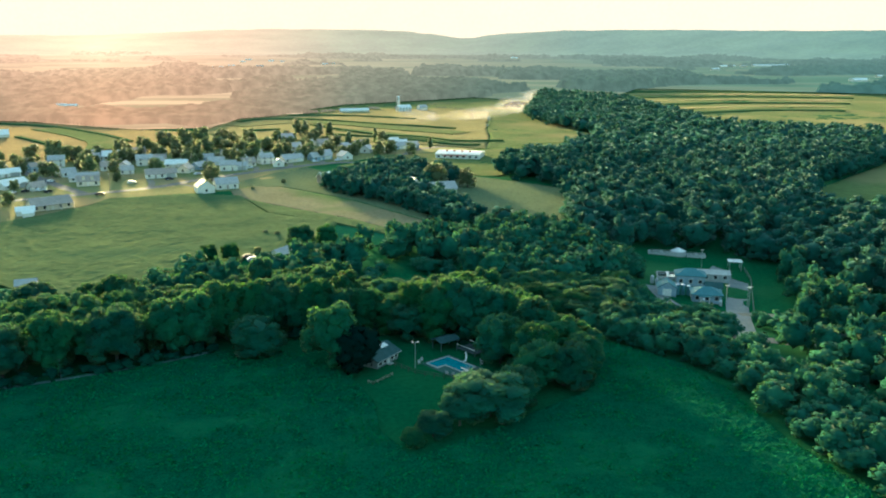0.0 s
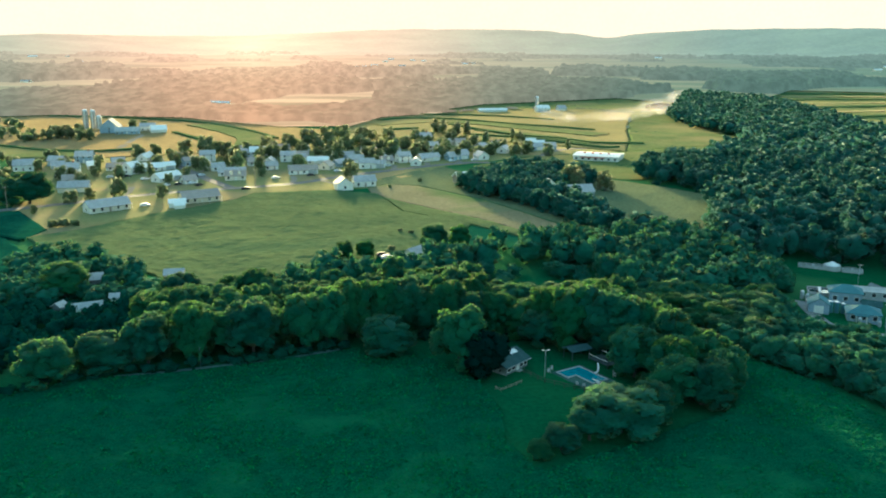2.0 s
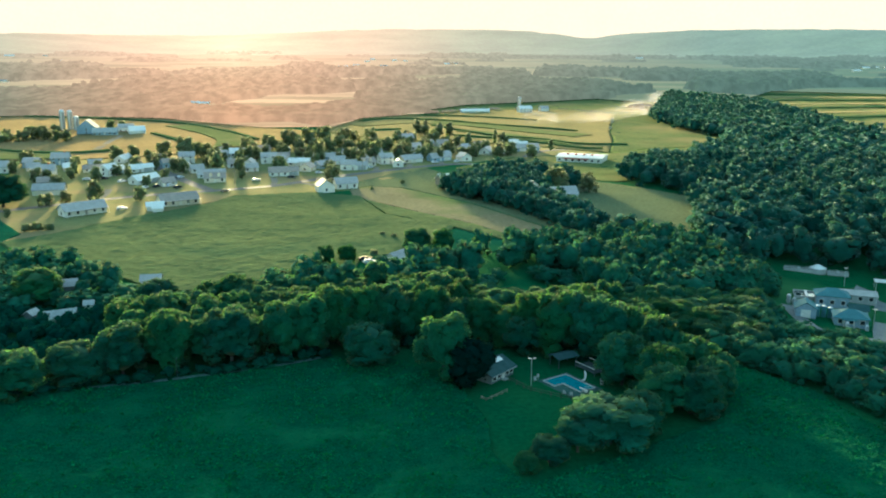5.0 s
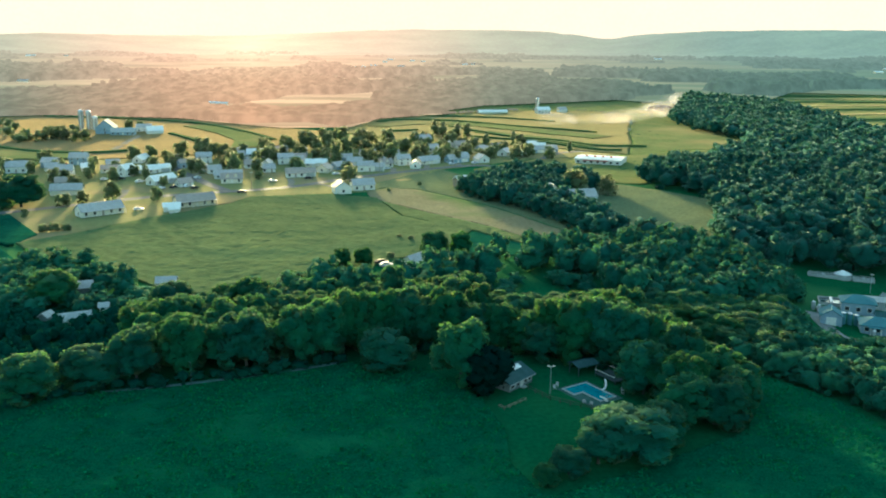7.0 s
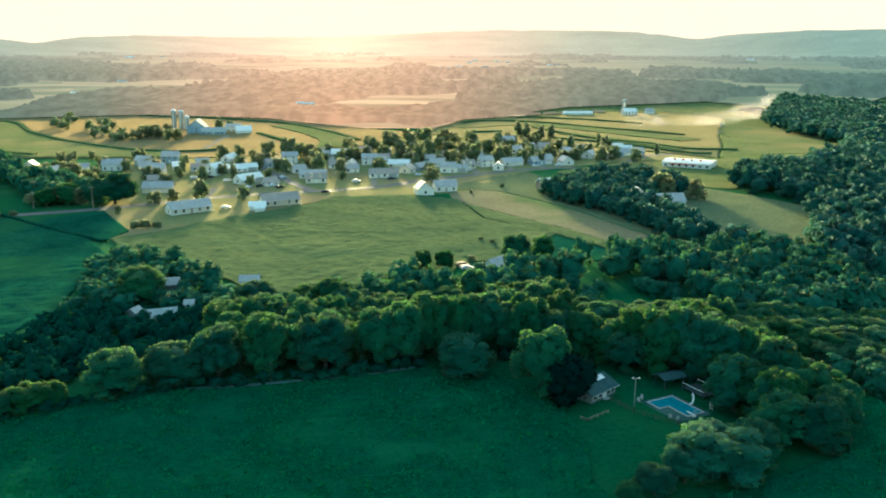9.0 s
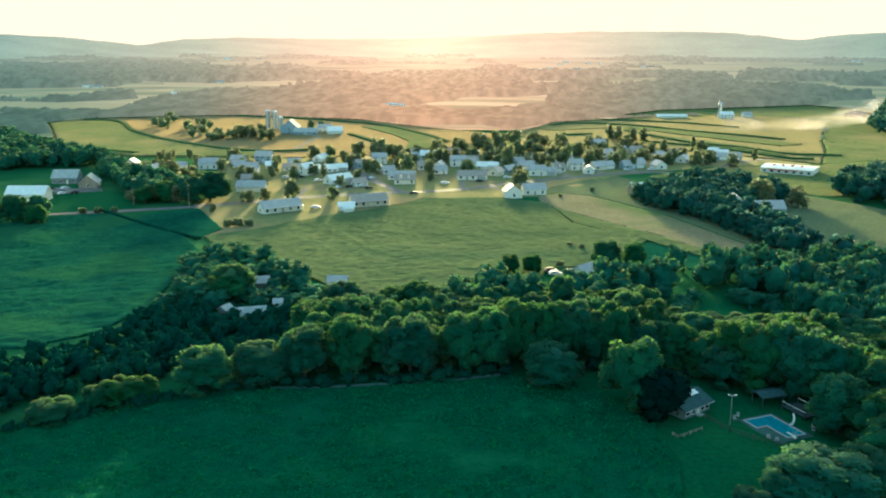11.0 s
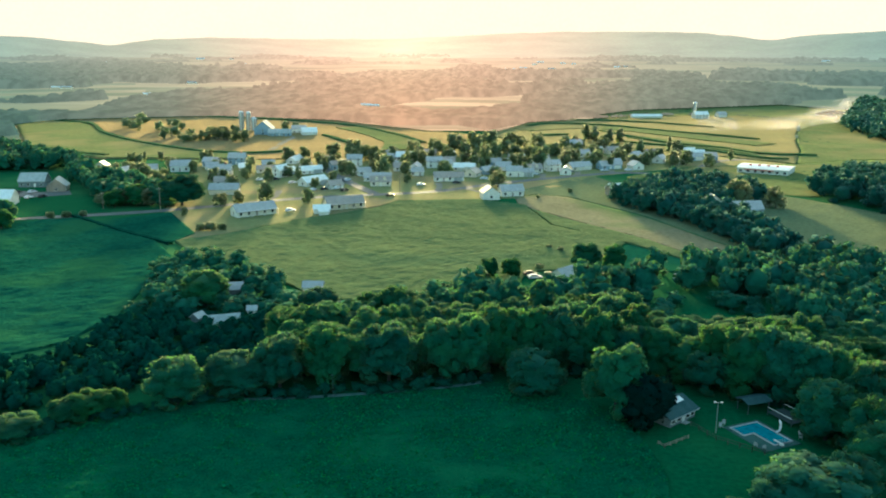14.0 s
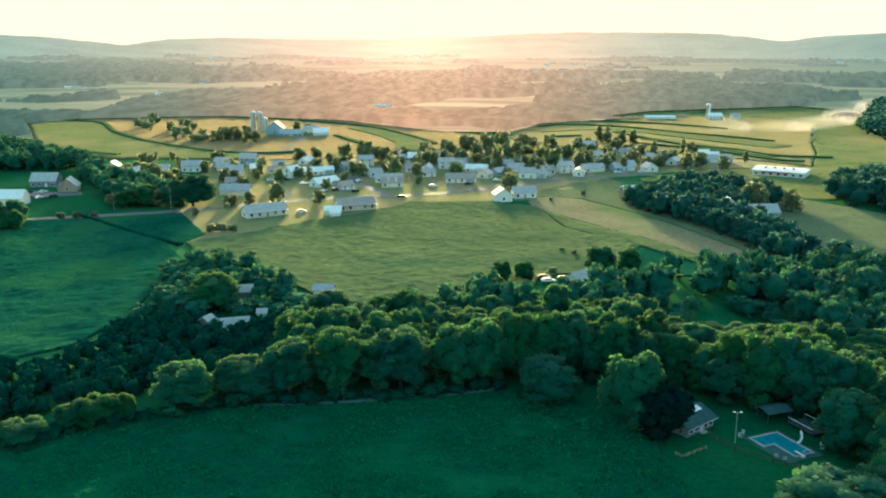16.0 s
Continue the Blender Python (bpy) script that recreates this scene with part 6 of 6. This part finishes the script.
part("water", boxes((0.0, 8.8, -3.9, 0.0, -0.1, 0.10), (0.0, 3.4, -6.3, -3.9, -0.1, 0.10)), M["water"], pool)
for q in (-2.3, -1.7):
    bm = bmesh.new()
    rod(bm, (8.95, q, 0.2), (8.95, q, 0.95), 0.03, 0.03, 8)
    rod(bm, (8.95, q, 0.95), (8.5, q, 0.75), 0.03, 0.03, 8)
    rod(bm, (8.5, q, 0.75), (8.5, q, 0.1), 0.03, 0.03, 8)
    part("ladder_rail", bm, M["metal"], pool)
part("diving_board", boxes((7.6, 10.0, -3.2, -2.75, 0.42, 0.48)), M["white"], pool)
part("board_stand", boxes((9.2, 9.8, -3.2, -2.75, 0, 0.42)), M["white"], pool)
slide = thing("pool_slide", pose(48.8, 178.0, 0.04, 0, 0, 38), "curved white pool slide on the poolside paving", "slide")
slide.scale = (0.72, 0.72, 0.8)
bm = bmesh.new()
run = [(-0.6, -0.2, 0.35), (0.4, -0.3, 0.5), (1.4, 0.0, 0.95), (2.2, 0.6, 1.6), (2.6, 1.3, 2.0)]
for p0, p1 in zip(run, run[1:]):
    rod(bm, p0, p1, 0.26, 0.26, 10)
part("chute", bm, M["roof_white"], slide)
for px, py, pz in ((1.4, 0.0, 0.9), (2.6, 1.3, 1.95)):
    bm = bmesh.new()
    rod(bm, (px, py, 0), (px, py, pz), 0.05, 0.05, 8)
    part("leg", bm, M["metal"], slide)
apron = part("pavement", boxes((-1.1, 10.2, -7.4, 1.2, -0.2, 0.035)), M["worn_paving"], None, "grey concrete apron round the pool", pose(46.1, 182.1, 0.0, 0, 0, PT))
tagged(apron, category="pavement", kind="structure")

deck = thing("deck", pose(52.6, 184.6, 0, 0, 0, PT), "raised weathered timber deck with rails", "deck")
for k in range(16):
    part("plank", boxes((-3.2 + k * 0.4, -2.84 + k * 0.4, -2.2, 2.2, 0.55, 0.62)), M["dark_timber"], deck)
for px in (-3.1, 0, 3.1):
    for py in (-2.1, 2.1):
        part("post", boxes((px - 0.07, px + 0.07, py - 0.07, py + 0.07, -0.1, 1.55)), M["dark_timber"], deck)
for py in (-2.1, 2.1):
    part("rail", boxes((-3.1, 3.1, py - 0.05, py + 0.05, 1.5, 1.6)), M["white"], deck)
shelter = thing("shelter", pose(47, 188.6, 0, 0, 0, 25), "dark-roofed open garden shelter behind the pool", "shelter")
part("roof", gable_roof(5.4, 3.6, 2.2, 0.5, 0.3, 0.12), M["shingle_dark"], shelter)
for px in (-2.5, 2.5):
    for py in (-1.6, 1.6):
        part("post", boxes((px - 0.08, px + 0.08, py - 0.08, py + 0.08, -0.1, 2.2)), M["dark_timber"], shelter)


def rail_fence(name, label, pts, h, gap, mat, rails=2):
    """Posts and rails along a line in plan."""
    ob = thing(name, pose(0, 0, 0), label, "fence")
    for (x0, y0), (x1, y1) in zip(pts, pts[1:]):
        n = max(1, round(math.hypot(x1 - x0, y1 - y0) / gap))
        for k in range(n + 1):
            x, y = x0 + (x1 - x0) * k / n, y0 + (y1 - y0) * k / n
            z = float(land(x, y))
            part("post", boxes((x - 0.06, x + 0.06, y - 0.06, y + 0.06, z - 0.2, z + h)), mat, ob)
        for k in range(rails):
            bm = bmesh.new()
            z = h * (0.92 - 0.45 * k)
            rod(bm, (x0, y0, float(land(x0, y0)) + z), (x1, y1, float(land(x1, y1)) + z), 0.05, 0.05, 6)
            part("rail", bm, mat, ob)
    return ob


rail_fence("fence", "low pale fence corner on the lawn", [(25.5, 171), (26.4, 169.6), (31.5, 174)], 0.7, 1.6, M["timber"])
rail_fence("fence", "dark fence round the pool lawn", [(33, 179.5), (36.5, 173.5), (42.0, 169.5), (46, 167.5)], 1.1, 2.2, M["bark"])


def garden_chair(x, y, turn):
    ob = thing("garden_chair", pose(x, y, 0.04, 0, 0, turn), "pale grey garden chair by the pool", "chair", "garden chairs")
    part("seat", boxes((-0.3, 0.3, -0.3, 0.3, 0.38, 0.44)), M["concrete"], ob)
    part("backrest", boxes((-0.3, 0.3, 0.26, 0.32, 0.44, 1.0)), M["concrete"], ob)
    for px in (-0.26, 0.26):
        for py in (-0.26, 0.26):
            part("leg", boxes((px - 0.03, px + 0.03, py - 0.03, py + 0.03, 0, 0.38)), M["concrete"], ob)


for x, y, turn in ((52.4, 175.6, 70), (52.8, 177.0, 90), (39.4, 180.6, -30), (38.6, 179.2, 10), (43.2, 171.6, 150), (44.4, 170.6, 170)):
    garden_chair(x, y, turn)

# ---- cars ----


def car(x, y, turn, paint, label):
    ob = thing("car", pose(x, y, float(land(x, y)) + 0.05, 0, 0, turn), label, "car", "parked cars")
    bm = bmesh.new()
    prof = [(-2.2, 0.35), (2.2, 0.35), (2.25, 0.75), (1.2, 0.92), (0.55, 1.42), (-1.3, 1.46), (-2.05, 0.98), (-2.25, 0.8)]
    ends = [[bm.verts.new((px, s * (0.88 if pz < 1 else 0.72), pz)) for px, pz in prof] for s in (-1, 1)]
    bm.faces.new(ends[0])
    bm.faces.new(ends[1][::-1])
    for k in range(8):
        bm.faces.new((ends[0][k], ends[1][k], ends[1][(k + 1) % 8], ends[0][(k + 1) % 8]))
    part("body", bm, paint, ob)
    for s in (-1, 1):
        part("side_window", boxes((-1.2, 0.5, s * 0.80 - 0.03, s * 0.80 + 0.03, 1.0, 1.34)), M["glass"], ob)
        for px in (-1.35, 1.4):
            bm = bmesh.new()
            rod(bm, (px, s * 0.72, 0.33), (px, s * 0.92, 0.33), 0.33, 0.33, 14)
            wheel = part("wheel", bm, M["rubber"], ob)
            bm = bmesh.new()
            rod(bm, (px, s * 0.9, 0.33), (px, s * 0.935, 0.33), 0.2, 0.2, 10)
            part("rim", bm, M["metal"], wheel)
    for s in (-0.6, 0.6):
        part("headlight", boxes((2.2, 2.27, s - 0.18, s + 0.18, 0.6, 0.75)), M["white"], ob)
    return ob


car(4.5, 284.5, 10, M["car_white"], "white car parked by the bungalow")
car(9.5, 287.5, 5, M["car_dark"], "dark car parked by the bungalow")
car(3.0, 288.5, 15, M["car_dark"], "dark car parked under trees")
for x, y, turn, pt in ((-243, 402, 80, "white"), (-238, 404, 80, "dark"), (-233, 406, 75, "white"), (-228, 409, 80, "dark"), (-246, 418, 70, "dark"), (-240, 421, 70, "white"), (-101, 386, 20, "white"), (-63, 428, 25, "dark"), (-96, 470, 60, "dark"), (-93, 474, 60, "white"), (-120, 462, 40, "white"), (-58, 505, 20, "white"), (-104, 441, 70, "white"), (-99, 444, 70, "dark"), (-93, 447, 65, "white"), (-88, 441, 60, "dark"), (-52, 462, 15, "white"), (-34, 470, 20, "dark"), (-20, 486, 30, "white"), (8, 505, 30, "white"), (28, 518, 25, "dark"), (48, 524, 20, "white"), (62, 527, 20, "white"), (-140, 470, 10, "white"), (-132, 472, 10, "dark"), (-78, 548, 5, "white")):
    car(x, y, turn, M["car_" + pt], f"{pt} car parked beside the houses")

white_tank = thing("garden_tank", pose(48.5, 289, 0), "small white tank standing in the meadow", "tank")
bm = bmesh.new()
rod(bm, (0, 0, 0), (0, 0, 1.3), 0.55, 0.55, 14)
part("drum", bm, M["white"], white_tank)
bm = bmesh.new()
rod(bm, (0, 0, 1.3), (0, 0, 1.6), 0.55, 0.15, 14)
part("lid", bm, M["white"], white_tank)

# ---- treatment works ----
PA = -24.0


def works(name, x, y, label, category, turn=0.0):
    return thing(name, pose(x, y, float(land(x, y)), 0, 0, PA + turn), label, category, "treatment works")


def works_building(x, y, w, d, h, roof, label, hip=False, turn=0.0, wall="blue", rise=0.3):
    ob = works("works_building", x, y, label, "building", turn)
    if hip:
        part("wall", boxes((-w / 2, w / 2, -d / 2, d / 2, -0.8, h)), M[wall], ob)
        part("roof", hip_roof(w, d, h, d * rise), M[roof], ob)
    else:
        part("wall", gable_wall(w, d, h, d * rise), M[wall], ob)
        part("roof", gable_roof(w, d, h, d * rise), M[roof], ob)
    n = max(2, int(w / 2.6))
    for k in range(n):
        window(ob, -w / 2 + (k + 0.5) * w / n, -d / 2, 1.7, 1.1, 1.2)
    for s in (-1, 1):
        window(ob, s * w / 2, 0, 1.7, 1.1, 1.2, 90 * s)
    return ob


def basin(x, y, w, d, label, turn=0.0):
    ob = works("basin", x, y, label, "basin", turn)
    part("rim", boxes((-w / 2 - 0.3, w / 2 + 0.3, -d / 2 - 0.3, -d / 2, -0.8, 1.1), (-w / 2 - 0.3, w / 2 + 0.3, d / 2, d / 2 + 0.3, -0.8, 1.1), (-w / 2 - 0.3, -w / 2, -d / 2, d / 2, -0.8, 1.1), (w / 2, w / 2 + 0.3, -d / 2, d / 2, -0.8, 1.1)), M["concrete"], ob)
    part("water", boxes((-w / 2, w / 2, -d / 2, d / 2, -0.4, 0.7)), M["basin"], ob)
    part("walkway", boxes((-0.4, 0.4, -d / 2, d / 2, 1.1, 1.2)), M["metal"], ob)
    for px in (-w / 2, 0, w / 2):
        part("rail_post", boxes((px - 0.05, px + 0.05, -d / 2 - 0.2, -d / 2 - 0.1, 1.1, 2.0)), M["metal"], ob)
    part("rail", boxes((-w / 2, w / 2, -d / 2 - 0.2, -d / 2 - 0.12, 1.95, 2.02)), M["metal"], ob)
    return ob


front_hall = works_building(137.5, 224, 8.5, 6.5, 2.6, "roof_teal", "low works building with blue-green hip roof", True)
for px in (-2, 0.6):
    part("porch_post", boxes((px - 0.1, px + 0.1, -4.6, -4.4, -0.4, 2.5)), M["white"], front_hall)
part("porch_roof", boxes((-2.6, 1.2, -4.8, -3.28, 2.4, 2.55)), M["roof_teal"], front_hall)
works_building(143, 243.5, 9, 6.5, 3.4, "roof_teal", "works hall with blue-green hip roof", True)
gate_shed = works_building(128, 231, 5.2, 5.5, 2.8, "roof_teal", "small works garage with blue-green gable roof", False, 90, "blue")
part("roller_door", boxes((-2.66, -2.55, -1.3, 1.3, 0, 2.4)), M["white"], gate_shed)
works_building(153, 248, 12, 6, 2.6, "roof_grey", "long pale-roofed works shed", False, 0, "concrete", 0.12)
works_building(145, 232.5, 5, 3.5, 2.4, "shingle_dark", "small dark-roofed works link building")
basin(139, 251, 6.5, 6.5, "dark square settling basin with concrete rim"), basin(132.5, 241, 5, 5, "dark settling basin beside the garage")
basin(151, 278.5, 9, 2.2, "narrow concrete settling channel at the works"), basin(162.5, 273.8, 6, 2.0, "narrow concrete settling channel at the works")
clar = works("round_tank", 157, 277, "round concrete clarifier tank with pale domed cover", "tank")
bm = bmesh.new()
rod(bm, (0, 0, -0.8), (0, 0, 1.6), 2.9, 2.9, 28)
part("drum", bm, M["concrete"], clar)
bm = bmesh.new()
rod(bm, (0, 0, 1.6), (0, 0, 2.7), 2.5, 0.5, 28)
part("cover", bm, M["roof_white"], clar)
for x, y, r, h in ((131.5, 230.5, 0.71, 3.3), (133.2, 230.2, 0.71, 3.3), (134.9, 229.8, 0.71, 3.0), (129.5, 243.5, 0.6, 2.4), (130.2, 241.6, 0.5, 2.0), (134.2, 219.6, 0.5, 1.6), (139.0, 218.0, 0.45, 1.4)):
    tk = works("tank", x, y, "upright blue-green tank at the works" if r > 0.7 else "small grey tank at the works", "tank")
    bm = bmesh.new()
    rod(bm, (0, 0, -0.5), (0, 0, h), r, r, 16)
    part("drum", bm, M["roof_teal" if r > 0.7 else "roof_grey"], tk)
    bm = bmesh.new()
    rod(bm, (0, 0, h), (0, 0, h + 0.35), r, 0.2, 16)
    part("lid", bm, M["metal"], tk)
store = works("open_store", 168.5, 258, "open-sided store with pale slatted roof", "shelter")
for px in (-2, 2):
    for py in (-1.8, 1.8):
        part("post", boxes((px - 0.1, px + 0.1, py - 0.1, py + 0.1, -0.6, 3.0)), M["metal"], store)
for k in range(6):
    part("slat", boxes((-2.4, 2.4, -2.2 + k * 0.75, -1.7 + k * 0.75, 3.0, 3.12)), M["roof_white"], store)
for x, y in ((146.4, 215.5), (147.6, 216.5), (140.8, 218.0), (158, 262)):
    lp = works("street_lamp", x, y, "pale lamp post beside the works drive", "lamp")
    bm = bmesh.new()
    rod(bm, (0, 0, -0.4), (0, 0, 6.2), 0.1, 0.07, 8)
    part("pole", bm, M["metal"], lp)
    part("lamp_head", boxes((-0.6, 0.6, -0.15, 0.15, 6.2, 6.35)), M["white"], lp)
rail_fence("fence", "grey rail fence beside the works drive", [(145, 210), (155, 226), (166, 244), (171, 256)], 1.2, 3.0, M["grey_siding"])

# ---- dust over the far field ----
dust_mat = bpy.data.materials.new("thin_dust")
dust_mat.use_nodes = True
dn = dust_mat.node_tree
for node in list(dn.nodes):
    if node.type != "OUTPUT_MATERIAL":
        dn.nodes.remove(node)
d_out = dn.nodes["Material Output"]
d_tr, d_clear, d_mix = dn.nodes.new("ShaderNodeBsdfTranslucent"), dn.nodes.new("ShaderNodeBsdfTransparent"), dn.nodes.new("ShaderNodeMixShader")
d_tr.inputs["Color"].default_value = (0.52, 0.50, 0.58, 1)
d_noise, d_map, d_geo = dn.nodes.new("ShaderNodeTexNoise"), dn.nodes.new("ShaderNodeMapRange"), dn.nodes.new("ShaderNodeNewGeometry")
d_noise.inputs["Scale"].default_value, d_noise.inputs["Detail"].default_value = 0.035, 6.0
d_map.inputs["From Min"].default_value, d_map.inputs["From Max"].default_value, d_map.inputs["To Max"].default_value = 0.40, 0.75, 0.15
dn.links.new(d_geo.outputs["Position"], d_noise.inputs["Vector"])
dn.links.new(d_noise.outputs["Fac"], d_map.inputs["Value"])
dn.links.new(d_map.outputs[0], d_mix.inputs[0])
dn.links.new(d_clear.outputs[0], d_mix.inputs[1])
dn.links.new(d_tr.outputs[0], d_mix.inputs[2])
dn.links.new(d_mix.outputs[0], d_out.inputs["Surface"])


def dust_cloud():
    """A low drift of dust: several overlapping flattened puffs along a lane."""
    r = np.random.default_rng(3)
    bm = bmesh.new()
    bmesh.ops.create_icosphere(bm, subdivisions=3, radius=1.0)
    iv = np.array([v.co[:] for v in bm.verts])
    it = np.array([[v.index for v in f.verts] for f in bm.faces])
    bm.free()
    vs, ts, n = [], [], 0
    for k, (x, y) in enumerate(smooth_line([(170, 790), (205, 800), (240, 820), (285, 880), (330, 960), (400, 1120)], 22)):
        a = 24 - k * 0.8
        vs.append(iv * (a * r.uniform(0.8, 1.3), a * r.uniform(0.7, 1.2), r.uniform(4.0, 8.5)) + (x + r.normal() * 7, y + r.normal() * 7, 3.5))
        ts.append(it + n)
        n += len(iv)
    return tagged(new("dust_cloud", raw_mesh("dust_cloud", np.concatenate(vs), np.concatenate(ts), [dust_mat], smooth=True)), "thin pale dust drifting above a farm lane", "dust", kind="stuff")


dust_cloud()
